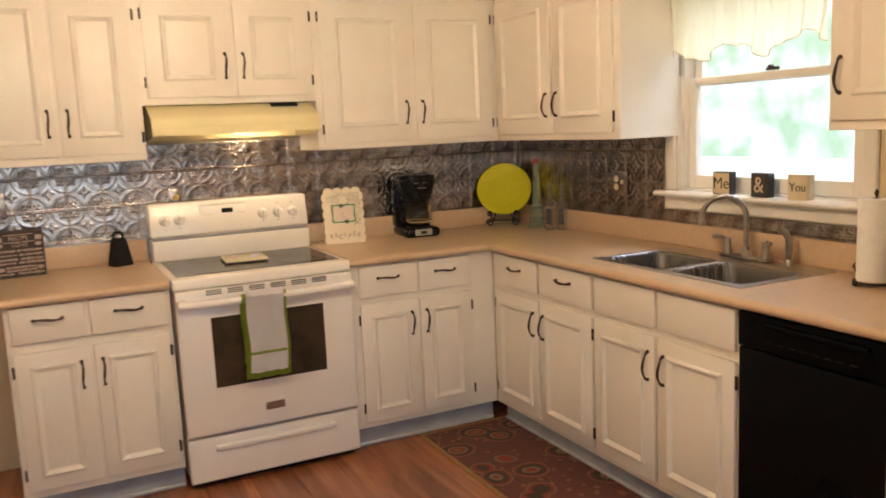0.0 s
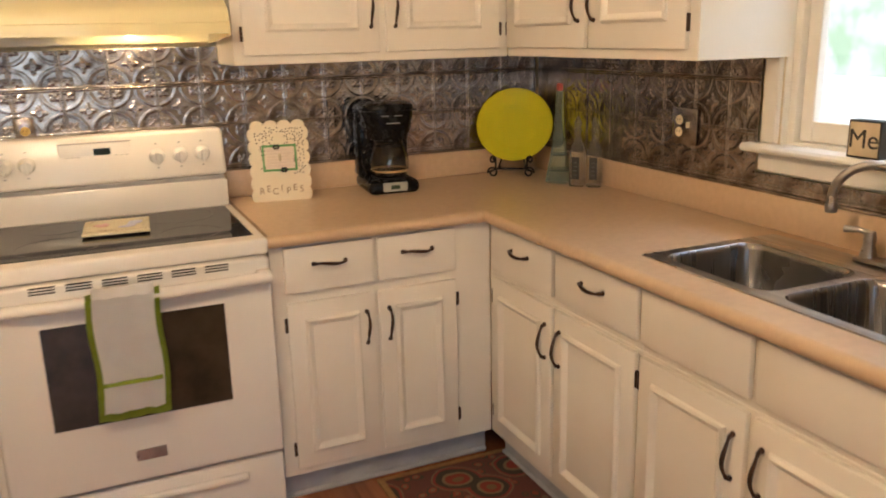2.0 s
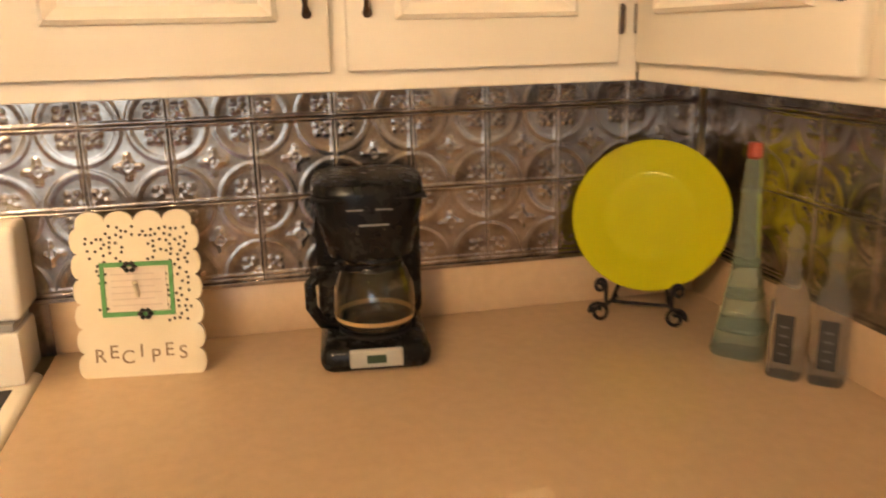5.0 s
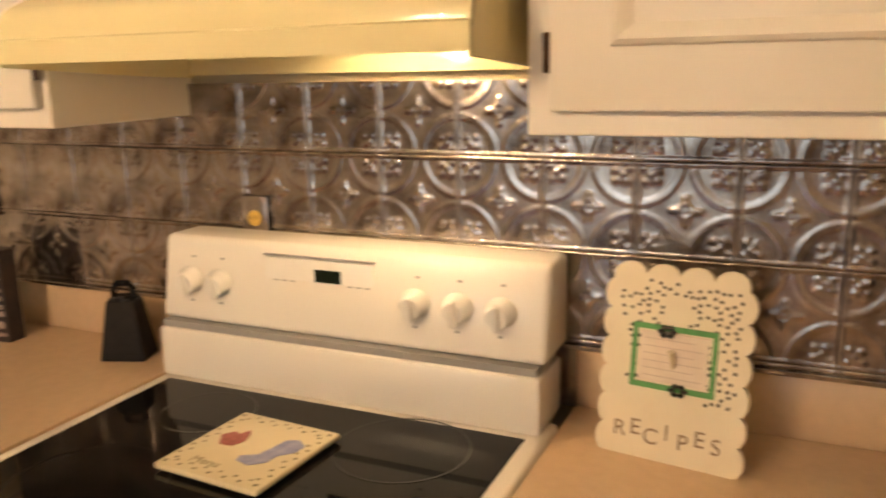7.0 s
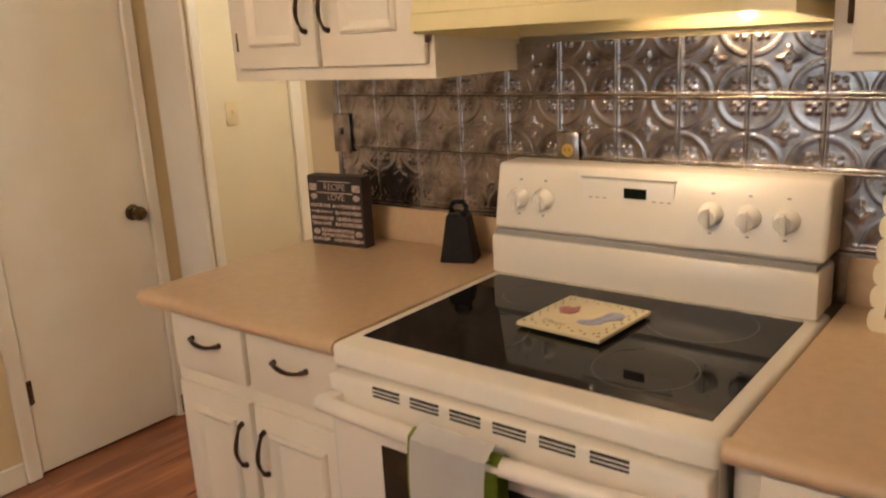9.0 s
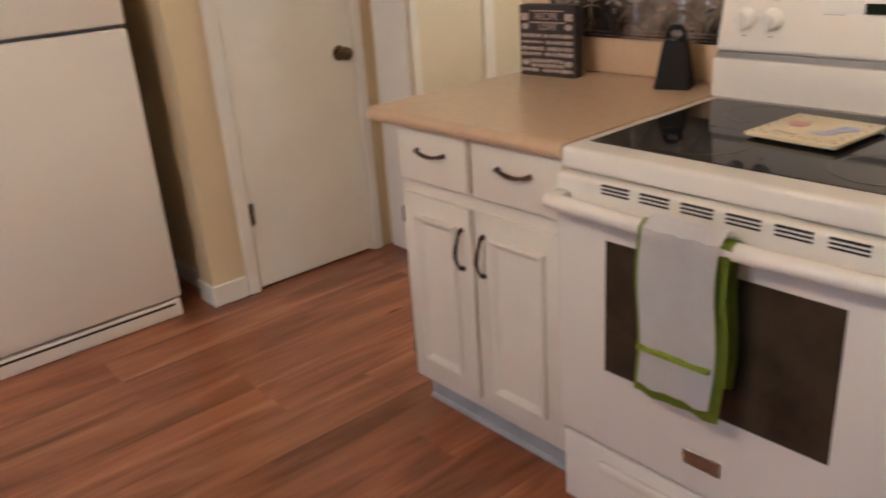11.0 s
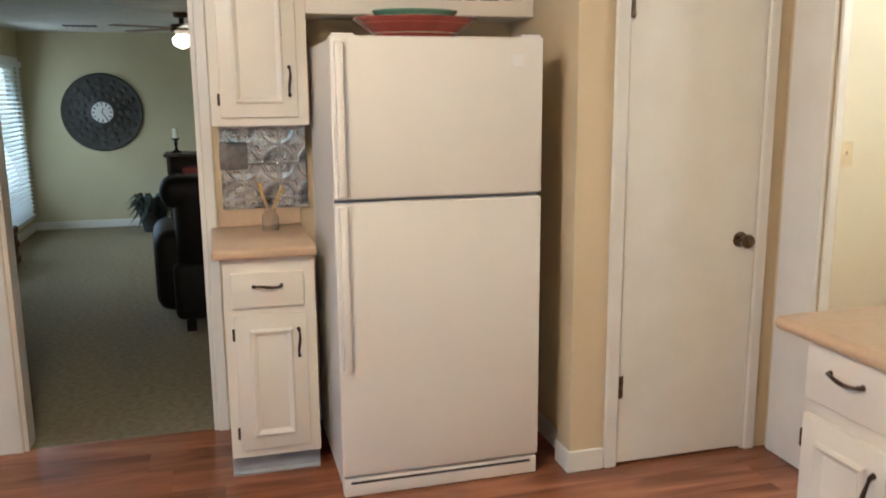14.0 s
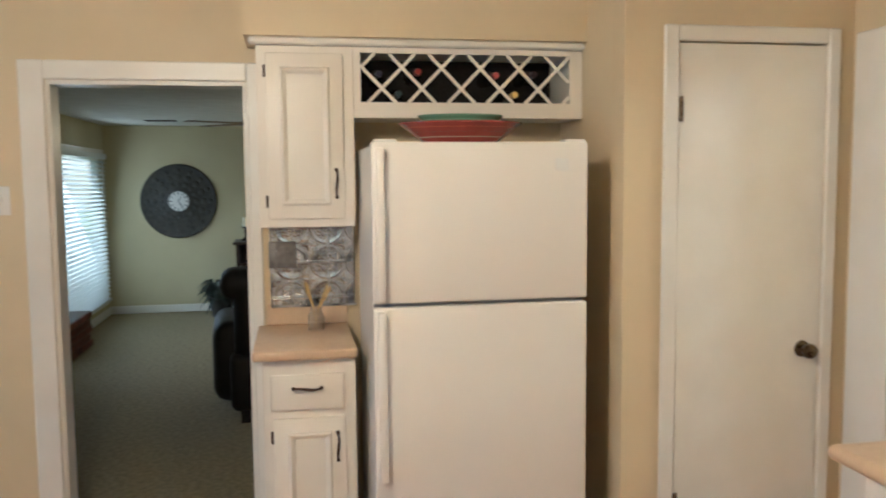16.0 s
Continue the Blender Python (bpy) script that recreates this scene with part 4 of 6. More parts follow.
part("rim_edge", boxes((x0 - 0.002, x0, y0, y1, 0.0, 0.004), (x1, x1 + 0.002, y0, y1, 0.0, 0.004), (x0, x1, y0 - 0.002, y0, 0.0, 0.004), (x0, x1, y1, y1 + 0.002, 0.0, 0.004)), STEEL, sk)
for b in (B1, B2):
    bw = part("bowl", bowl(*b, 0.185), BOWL_SHADED, sk, "brushed steel bowl, shade painted into its colour", True)
    cx, cy = (b[0] + b[1]) / 2, (b[2] + b[3]) / 2
    part("drain", lathe([(0.045, -0.1845), (0.042, -0.181), (0.030, -0.180), (0.028, -0.183)], 24, Matrix.Translation((cx, cy, 0))), NICKEL, bw, "round drain ring", True)
fc = thing("faucet", (3.290, 2.968, CT + 0.0045), "brushed nickel gooseneck faucet with two lever handles, on the sink rim", "faucet")
part("deck_plate", boxes((-0.026, 0.026, -0.125, 0.125, 0.0, 0.014), bevel=0.010, seg=3), NICKEL, fc, "", True)
sp = [(0, 0, 0.012), (0, 0, 0.05), (0, 0, 0.12)]
dx, dy = -0.62, 0.78
for k in range(15):
    a = math.pi * k / 14 * 1.05
    rr = 0.085
    sp.append((dx * rr * (1 - math.cos(a)), dy * rr * (1 - math.cos(a)), 0.165 + rr * math.sin(a)))
part("spout", tube(sp, 0.0115, 14), NICKEL, fc, "", True)
part("spout_tip", lathe([(0.0125, 0.0), (0.0145, 0.004), (0.0145, 0.02), (0.012, 0.026)], 16, Matrix.Translation((sp[-1][0], sp[-1][1], sp[-1][2] - 0.02))), NICKEL, fc, "", True)
part("spout_base", lathe([(0.020, 0.012), (0.019, 0.03), (0.014, 0.045), (0.012, 0.055)], 18), NICKEL, fc, "", True)
for s in (-1, 1):
    hb = part("handle_base", lathe([(0.021, 0.012), (0.020, 0.02), (0.014, 0.045), (0.016, 0.06), (0.012, 0.078)], 18, Matrix.Translation((0, s * 0.098, 0))), NICKEL, fc, "", True)
    part("lever", tube([(0, s * 0.098, 0.072), (-0.015, s * 0.118, 0.080), (-0.03, s * 0.150, 0.078)], 0.007, 10, [0.008, 0.0065, 0.009]), NICKEL, fc, "curved lever", True)
sd = thing("sink_sprayer", (3.295, 2.762, CT + 0.0045), "brushed nickel sink sprayer standing in its holder on the sink rim", "sprayer")
part("holder", lathe([(0.022, 0.0), (0.021, 0.008), (0.015, 0.020)], 18), NICKEL, sd, "", True)
part("wand", tube([(0, 0, 0.018), (0, 0, 0.06), (-0.002, 0.002, 0.10), (-0.014, 0.012, 0.128), (-0.03, 0.022, 0.134)], 0.012, 12, [0.010, 0.014, 0.013, 0.014, 0.015]), NICKEL, sd, "", True)

# paper towels
pt = thing("paper_towel_holder", (3.225, 2.36, CT), "black wire paper towel holder with scrolled arm, on worktop", "paper towel holder")
part("base_ring", tube([(0.062 * math.cos(a), 0.062 * math.sin(a), 0.012) for a in [math.pi * 2 * k / 24 for k in range(25)]], 0.004, 6), BLACKM, pt, "", True)
for a in (0.6, 2.7, 4.8):
    part("foot", lathe([(0.003, 0), (0.010, 0.004), (0.010, 0.012), (0.004, 0.017)], 12, Matrix.Translation((0.062 * math.cos(a), 0.062 * math.sin(a), 0))), BLACKM, pt, "small ball foot", True)
part("post", tube([(0, 0, 0.01), (0, 0, 0.295), (0.007, 0, 0.305), (0, 0, 0.315), (-0.007, 0, 0.305), (0, 0, 0.297)], 0.0035, 6), BLACKM, pt, "", True)
part("arm", tube([(0.02, 0.03, 0.012), (0.03, 0.075, 0.012), (0.032, 0.085, 0.03), (0.034, 0.088, 0.255)] + [(0.034, 0.088 - 0.014 + 0.014 * math.cos(a) * (1 - a / 11), 0.255 + 0.022 * math.sin(a) * (1 - a / 11)) for a in [0.5 * k for k in range(1, 17)]], 0.0045, 6), BLACKM, pt, "", True)
part("base_scroll", tube([(0.03, 0.085 + 0.016 * math.cos(a) * (1 - a / 12), 0.04 + 0.022 * math.sin(a) * (1 - a / 12)) for a in [0.5 * k for k in range(18)]], 0.0032, 6), BLACKM, pt, "", True)
pr = thing("paper_towel_roll", (3.225, 2.36, CT + 0.017), "white paper towel roll standing on the black wire holder", "paper towels")
PAPER = mat("white_paper", (0.85, 0.84, 0.82), 0.95, color2=(0.8, 0.79, 0.77), scale=40, bump=0.5, bump_scale=260)
part("paper", lathe([(0.018, 0.0), (0.053, 0.0), (0.054, 0.002), (0.054, 0.268), (0.052, 0.27), (0.018, 0.27)], 36, cap=False), PAPER, pr, "", True)
part("core_tube", lathe([(0.018, 0.001), (0.018, 0.269)], 24, cap=False), mat("cardboard", (0.35, 0.25, 0.15), 0.9), pr)


def write(name, text, m, parent, loc, size, rot=(90, 0, 0), thick=0.0006, label="", space=1.0):
    cu = bpy.data.curves.new("text", "FONT")
    cu.body, cu.size, cu.extrude, cu.align_x, cu.align_y, cu.space_character = text, size, thick, "CENTER", "CENTER", space
    tmp = new("tmp", cu)
    me = bpy.data.meshes.new_from_object(tmp)
    bpy.data.objects.remove(tmp)
    bpy.data.curves.remove(cu)
    me.materials.clear()
    me.materials.append(m)
    ob = new(name, me)
    ob.parent, ob.location, ob.rotation_euler = parent, loc, tuple(radians(a) for a in rot)
    return tagged(ob, label)


# word blocks on the window stool
CREAM = mat("cream_block_face", (0.66, 0.56, 0.38), 0.6, color2=(0.56, 0.46, 0.29), scale=18)
INK = mat("black_paint", (0.015, 0.013, 0.012), 0.5, color2=(0.03, 0.026, 0.022), scale=40)
for i, (y, word, face, ink, lab) in enumerate(((3.158, "Me", CREAM, INK, "cream wooden word block reading Me, on the window stool"),
                                               (2.955, "&", INK, CREAM, "black wooden word block with a cream ampersand, on the window stool"),
                                               (2.772, "You", CREAM, INK, "cream wooden word block reading You, on the window stool"))):
    wb = thing("word_block", (EW - 0.022, y, WZ0 + 0.0115), lab, "word block", "word blocks", turn=-90 + (4, -5, 2)[i])
    wb.scale = (1.02, 1.02, 1.02)
    part("block", boxes((-0.045, 0.045, -0.018, 0.018, 0, 0.094), bevel=0.002), INK if i < 2 else CREAM, wb)
    part("front_face", boxes((-0.040, 0.040, -0.0195, -0.0175, 0.005, 0.089), bevel=0.001), face, wb)
    write("lettering", word, ink, wb, (0, -0.0200, 0.046), (0.066, 0.088, 0.044)[i], label="")


# ---- worktop things ----
# recipe stand
rc = thing("recipe_stand", (2.203, 4.648, CT), "cream scalloped wooden recipe stand with dark dots, on worktop", "recipe holder", turn=-8)
BOARD = mat("cream_board", (0.74, 0.66, 0.50), 0.5, color2=(0.70, 0.61, 0.45), scale=12)
GREEN = mat("green_ribbon", (0.10, 0.32, 0.10), 0.6, color2=(0.08, 0.26, 0.08), scale=50)
LETTER = mat("brown_letter_paint", (0.22, 0.14, 0.08), 0.6, color2=(0.32, 0.22, 0.13), scale=120, spread=(0.45, 0.55))
DOTS = mat("dark_dot_paint", (0.06, 0.04, 0.025), 0.6)
outl = []
wR, hR = 0.098, 0.285
def scal(ax, ay, bx, by, n, r):
    for k in range(n):
        cx, cy = ax + (bx - ax) * (k + 0.5) / n, ay + (by - ay) * (k + 0.5) / n
        d = Vector((bx - ax, by - ay)).normalized()
        nrm = Vector((d.y, -d.x))
        for q in range(7):
            a = math.pi * q / 6
            L = math.hypot(bx - ax, by - ay) / n / 2
            p = Vector((cx, cy)) - d * L * math.cos(a) + nrm * r * math.sin(a)
            outl.append((p.x, p.y))
outl.append((-wR, 0.0))
outl.append((wR, 0.0))
scal(wR, 0.0, wR, hR - 0.02, 6, 0.012)
scal(wR, hR - 0.01, -wR, hR - 0.01, 4, 0.018)
scal(-wR, hR - 0.02, -wR, 0.0, 6, 0.012)
cl = [outl[0]]
for p in outl[1:]:
    if math.dist(p, cl[-1]) > 1e-4:
        cl.append(p)
if math.dist(cl[0], cl[-1]) < 1e-4:
    cl.pop()
bm = prism(cl, 0.010)
TILTR = Matrix.Rotation(radians(-9), 4, "X")
bm.transform(TILTR)
part("board", bm, BOARD, rc)
bm = boxes((-0.062, 0.062, -0.003, 0.0, 0.108, 0.116), (-0.062, 0.062, -0.003, 0.0, 0.196, 0.204), (-0.062, -0.055, -0.003, 0.0, 0.116, 0.196), (0.055, 0.062, -0.003, 0.0, 0.116, 0.196))
bm.transform(TILTR)
part("ribbon_frame", bm, GREEN, rc, "green ribbon border")
bm = boxes((-0.050, 0.050, -0.0022, 0.0, 0.119, 0.193))
bm.transform(TILTR)
card = part("recipe_card", bm, mat("pale_card", (0.72, 0.62, 0.52), 0.7, color2=(0.66, 0.55, 0.46), scale=30), rc, "pale recipe card")
for k in range(6):
    bm = boxes((-0.044, 0.030 if k % 2 else 0.042, -0.0028, -0.0021, 0.127 + k * 0.011, 0.1285 + k * 0.011))
    bm.transform(TILTR)
    part("text_bar", bm, mat("faint_grey_print", (0.55, 0.45, 0.38), 0.7) if k == 0 else bpy.data.materials["faint_grey_print"], card, "faint line of writing")
for bx, bz in ((-0.010, 0.196), (0.012, 0.112)):
    bm = bmesh.new()
    for a in range(6):
        join(bm, lathe([(0.001, -0.004), (0.006, 0.0), (0.001, 0.004)], 8, TILTR @ Matrix.Translation((bx + 0.009 * math.cos(a * 1.05), -0.007, bz + 0.007 * math.sin(a * 1.05)))))
    part("bow", bm, INK, rc, "small black ribbon knot", True)
rnd = random.Random(4)
spots = []
while len(spots) < 120:
    x, z = rnd.uniform(-0.085, 0.09), rnd.uniform(0.085, 0.268)
    arch = (z > 0.205 and not (abs(x) < 0.020 and z < 0.245)) or (x > 0.045 and z > 0.095) or (-0.068 < x < -0.038 and z > 0.12)
    if arch and all(math.dist((x, z), s) > 0.0080 for s in spots) and not (x < -0.05 and z > 0.25):
        spots.append((x, z))
bm = bmesh.new()
for x, z in spots:
    join(bm, lathe([(0.0029, 0.0), (0.0027, 0.001)], 7, TILTR @ Matrix.Translation((x, 0.0, z)) @ Matrix.Rotation(radians(90), 4, "X")))
tagged(part("dots", bm, DOTS, rc, "painted dark leopard dots"), kind="stuff")
for k, ch in enumerate("RECIPES"):
    x = -0.072 + 0.0238 * k
    z = 0.038 + (0.006 if k % 2 else 0.0) - (0.004 if k in (2, 4) else 0)
    write("letter", ch, LETTER, rc, (x, -0.0008 + math.tan(radians(9)) * z * 1.0, z), 0.034, rot=(81, 0, 0), label="brown stamped letter")
bm = tube([(0, 0.01, 0.17), (0, 0.09, 0.004)], 0.005, 6)
part("back_strut", bm, BOARD, rc)

# coffee maker
cm = thing("coffee_maker", (2.618, 4.675, CT), "black plastic drip coffee maker with a glass carafe", "coffee maker", turn=-6)
bm = boxes((-0.098, 0.098, -0.135, 0.115, 0.0, 0.052), bevel=0.022, seg=4)
part("base", bm, BLACK, cm, "", True)
part("column", boxes((-0.100, 0.100, 0.030, 0.118, 0.045, 0.325), bevel=0.016, seg=3), BLACK, cm, "", True)
bm = bmesh.new()
_rings = []
for w, d0, d1, z in ((0.058, -0.085, 0.03, 0.196), (0.074, -0.105, 0.05, 0.201), (0.088, -0.116, 0.10, 0.245), (0.099, -0.121, 0.118, 0.300), (0.100, -0.120, 0.118, 0.312), (0.100, -0.120, 0.118, 0.318), (0.096, -0.114, 0.114, 0.330), (0.070, -0.09, 0.09, 0.334)):
    ring_ = []
    for k in range(32):
        a = 2 * math.pi * (k + 0.5) / 32
        e = 3.6
        q = (abs(math.cos(a)) ** e + abs(math.sin(a)) ** e) ** (-1 / e)
        ring_.append(bm.verts.new((w * q * math.cos(a), (d0 + d1) / 2 + (d1 - d0) / 2 * q * math.sin(a), z)))
    _rings.append(ring_)
for ra, rb in zip(_rings, _rings[1:]):
    for k in range(32):
        bm.faces.new((ra[k], ra[(k + 1) % 32], rb[(k + 1) % 32], rb[k]))
bm.faces.new(_rings[0][::-1]), bm.faces.new(_rings[-1])
part("brew_housing", bm, BLACK, cm, "", True)
part("lid_seam", boxes((-0.0985, 0.0985, -0.1185, 0.1165, 0.3065, 0.3095), bevel=0.001), BLACKM, cm)
part("badge", boxes((-0.020, 0.032, -0.1195, -0.1165, 0.262, 0.265)), KEY, cm, "grey maker's bar")
for k in range(2):
    part("badge", boxes((-0.040 + k * 0.05, -0.012 + k * 0.05, -0.124, -0.121, 0.290, 0.292)), KEY, cm, "grey print bar")
ctl = part("control_face", boxes((-0.047, 0.047, -0.139, -0.130, 0.012, 0.046), bevel=0.003), mat("silver_panel", (0.5, 0.5, 0.45), 0.35, 0.4), cm, "silver control face")
part("display", boxes((-0.017, 0.017, -0.1402, -0.138, 0.021, 0.036)), mat("lcd_green", (0.02, 0.045, 0.02), 0.3), ctl, "green clock display")
part("warming_plate", lathe([(0.066, 0.052), (0.066, 0.056), (0.05, 0.057)], 32, Matrix.Translation((0.004, -0.045, 0))), BLACKM, cm)
CARAFE = glass_mat("carafe_glass", (0.92, 0.9, 0.86), 0.0)
bm = lathe([(0.058, 0.058), (0.066, 0.064), (0.074, 0.100), (0.072, 0.135), (0.060, 0.168), (0.052, 0.182), (0.056, 0.190), (0.053, 0.190), (0.050, 0.183), (0.058, 0.167), (0.070, 0.134), (0.072, 0.100), (0.064, 0.066), (0.02, 0.0605)], 36, Matrix.Translation((0.004, -0.045, 0)), cap=False)
cf = part("carafe", bm, CARAFE, cm, "clear glass carafe", True)
part("carafe_lid", lathe([(0.054, 0.186), (0.052, 0.196), (0.03, 0.200)], 28, Matrix.Translation((0.004, -0.045, 0))), BLACK, cf, "black carafe lid", True)
part("band", lathe([(0.0565, 0.172), (0.0575, 0.172), (0.0535, 0.183), (0.0525, 0.183)], 28, Matrix.Translation((0.004, -0.045, 0)), cap=False), BLACK, cf, "", True)
part("scale_band", lathe([(0.0715, 0.078), (0.0735, 0.086)], 28, Matrix.Translation((0.004, -0.045, 0)), cap=False), mat("amber_band", (0.5, 0.32, 0.15), 0.4), cf, "amber scale band", True)
part("carafe_handle", tube([(-0.052, -0.075, 0.180), (-0.085, -0.095, 0.184), (-0.108, -0.105, 0.160), (-0.108, -0.105, 0.120), (-0.090, -0.095, 0.085), (-0.066, -0.080, 0.075)], 0.009, 10, [0.008, 0.010, 0.011, 0.011, 0.010, 0.008]), BLACK, cf, "black curved handle", True)

# plate on its easel
pn_ = -33.0
ps = thing("plate_stand", (3.176, 4.665, CT), "black scrolled wire plate stand on the worktop in the corner", "plate stand", turn=pn_)
ps.location.x -= 0.008
for s in (-1, 1):
    x = s * 0.064
    foot = [(x + s * (0.010 + 0.021 * math.cos(a) * (1 - a / 12)), -0.058, 0.026 + 0.022 * math.sin(a) * (1 - a / 12)) for a in [0.45 * k for k in range(20)]][::-1]
    foot = [(p[0], p[1], max(p[2], 0.0035)) for p in foot]
    part("leg", tube(foot + [(x * 0.9, 0.0, 0.032), (x * 0.7, 0.045, 0.07), (x * 0.4, 0.10, 0.16)], 0.0040, 8), BLACKM, ps, "", True)
    part("hook", tube([(x * 0.8, 0.03, 0.035), (x, -0.020, 0.030), (x, -0.036, 0.045), (x, -0.038, 0.075)] + [(x + s * 0.012 - s * 0.012 * math.cos(a) * (1 - a / 12), -0.038, 0.075 + 0.016 * math.sin(a) * (1 - a / 12)) for a in [0.45 * k for k in range(1, 20)]], 0.0040, 8), BLACKM, ps, "", True)
part("cross_bar", tube([(-0.058, 0.0, 0.032), (0.058, 0.0, 0.032)], 0.0040, 8), BLACKM, ps, "", True)
YEL = mat("yellow_green_glaze", (0.50, 0.47, 0.018), 0.10, color2=(0.46, 0.43, 0.016), scale=6, coat=0.0, spec=0.18)
pl = thing("plate", (3.180, 4.668, CT + 0.054), "glossy yellow-green round plate standing on the black wire stand", "plate", turn=pn_)
bm = lathe([(0.0005, 0.010), (0.09, 0.010), (0.100, 0.012), (0.118, 0.020), (0.152, 0.027), (0.160, 0.030), (0.1625, 0.028), (0.160, 0.024), (0.120, 0.013), (0.098, 0.004), (0.0005, 0.003)], 64, Matrix.Translation((0, 0.045, 0.150)) @ Matrix.Scale(0.97, 4) @ Matrix.Rotation(radians(90 - 25), 4, "X") @ Matrix.Translation((0, 0, -0.01)), cap=False)
part("dish", bm, YEL, pl, "", True)

# bottles
GGRN = glass_mat("pale_green_glass", (0.62, 0.74, 0.60), 0.05, 1.2)
GGRN.node_tree.nodes["Principled BSDF"].inputs["Transmission Weight"].default_value = 0.84
GCLR = glass_mat("clear_glass", (0.88, 0.86, 0.80), 0.03, 1.08)
GCLR.node_tree.nodes["Principled BSDF"].inputs["Transmission Weight"].default_value = 0.92


def square_loft(rows):
    """A body of rounded squares: (half width, height, roundness)."""
    bm = bmesh.new()
    rings = []
    for w, z, e in rows:
        ring_ = []
        for k in range(24):
            a = 2 * math.pi * (k + 0.5) / 24
            c, s = math.cos(a), math.sin(a)
            q = (abs(c) ** e + abs(s) ** e) ** (-1 / e)
            ring_.append(bm.verts.new((w * q * c, w * q * s, z)))
        rings.append(ring_)
    for a, b in zip(rings, rings[1:]):
        for k in range(24):
            bm.faces.new((a[k], a[(k + 1) % 24], b[(k + 1) % 24], b[k]))
    bm.faces.new(rings[0][::-1])
    bm.faces.new(rings[-1])
    return bm


tb = thing("bottle", (3.262, 4.452, CT), "tall tapering pale green glass bottle with red stopper", "bottle", turn=40)
part("glass_body", square_loft([(0.044, 0.0, 6), (0.047, 0.01, 6), (0.040, 0.05, 5), (0.030, 0.11, 5), (0.022, 0.17, 4), (0.017, 0.25, 3), (0.015, 0.33, 2), (0.013, 0.355, 2)]), GGRN, tb, "", True)
for z, w in ((0.05, 0.0415), (0.11, 0.032), (0.17, 0.024), (0.30, 0.0175)):
    part("rib", square_loft([(w - 0.003, z - 0.004, 5), (w, z, 5), (w - 0.003, z + 0.004, 5)]), GGRN, tb, "", True)
part("stopper", lathe([(0.010, 0.356), (0.013, 0.360), (0.012, 0.380), (0.009, 0.384)], 16), mat("red_stopper", (0.35, 0.05, 0.03), 0.5), tb, "red stopper", True)
sbt = None
DOTG = mat("dim_grey_print", (0.10, 0.10, 0.10), 0.6)
for i, (x, y) in enumerate(((3.275, 4.340), (3.322, 4.296))):
    if sbt is None:
        sbt = thing("bottle", (x, y, CT), "small square clear glass bottle with a dark label and stopper", "bottle", "small oil bottles", turn=-50)
        part("glass_body", square_loft([(0.026, 0.0, 6), (0.028, 0.006, 6), (0.028, 0.13, 6), (0.022, 0.155, 3), (0.013, 0.175, 2), (0.011, 0.205, 2), (0.015, 0.212, 2), (0.014, 0.220, 2)]), GCLR, sbt, "", True)
        part("paper_label", boxes((-0.015, 0.015, -0.0302, -0.0285, 0.03, 0.115)), INK, sbt, "dark printed label")
        for k in range(4):
            part("text_bar", boxes((-0.007, 0.007, -0.0308, -0.0301, 0.045 + k * 0.016, 0.048 + k * 0.016)), DOTG, sbt, "small grey writing bar")
        part("stopper", lathe([(0.008, 0.221), (0.012, 0.228), (0.014, 0.240), (0.008, 0.258), (0.003, 0.264)], 16), GCLR, sbt, "glass stopper", True)
    else:
        copy_thing(sbt, Matrix.Translation((x, y, CT)) @ Matrix.Rotation(radians(-44), 4, "Z"))

# sign and black holder on the left worktop
sg = thing("box_sign", (0.682, 4.690, CT), "black box sign with rows of pale lettering and ornaments", "box sign", turn=6)
SIGNK = mat("sign_black", (0.018, 0.013, 0.014), 0.6, color2=(0.04, 0.028, 0.026), scale=25)
part("box", boxes((-0.100, 0.100, -0.022, 0.022, 0.0, 0.208), bevel=0.0015), SIGNK, sg)
SIGNP = mat("sign_pale_print", (0.52, 0.42, 0.36), 0.6, color2=(0.35, 0.26, 0.22), scale=160, spread=(0.45, 0.55))
write("lettering", "RECIPE", SIGNP, sg, (0, -0.0224, 0.175), 0.026, label="pale lettering", thick=0.0003)
write("lettering", "LOVE", SIGNP, sg, (0.004, -0.0224, 0.145), 0.026, label="pale lettering", thick=0.0003)
part("banner", boxes((-0.06, 0.06, -0.0235, -0.0222, 0.190, 0.193), (-0.066, 0.066, -0.0235, -0.0222, 0.157, 0.160), (-0.093, -0.066, -0.0235, -0.0222, 0.164, 0.184), (0.066, 0.093, -0.0235, -0.0222, 0.164, 0.184)), SIGNP, sg, "pale banner lines")
rnd = random.Random(11)
for z, segs in ((0.120, ((-0.093, -0.02, 1), (-0.01, 0.093, 1))), (0.101, ((-0.093, -0.012, 0), (-0.002, 0.093, 1))), (0.082, ((-0.093, -0.012, 1), (0.0, 0.093, 1))), (0.066, ((-0.093, -0.02, 1), (-0.005, 0.093, 1))), (0.046, ((-0.06, 0.062, 1),)), (0.032, ((-0.06, 0.06, 1),)), (0.018, ((-0.093, -0.03, 1), (-0.015, 0.093, 1)))):
    for a, b, big in segs:
        x = a
        bm = bmesh.new()
        while x < b:
            w = rnd.uniform(0.004, 0.009)
            h = (0.0055 if big else 0.0035) * rnd.uniform(0.7, 1.1)
            box(bm, x, min(x + w, b), -0.0228, -0.0222, z - h, z + h)
            x += w + 0.0022
        tagged(part("writing_row", bm, SIGNP, sg, "row of small pale writing"), kind="stuff")
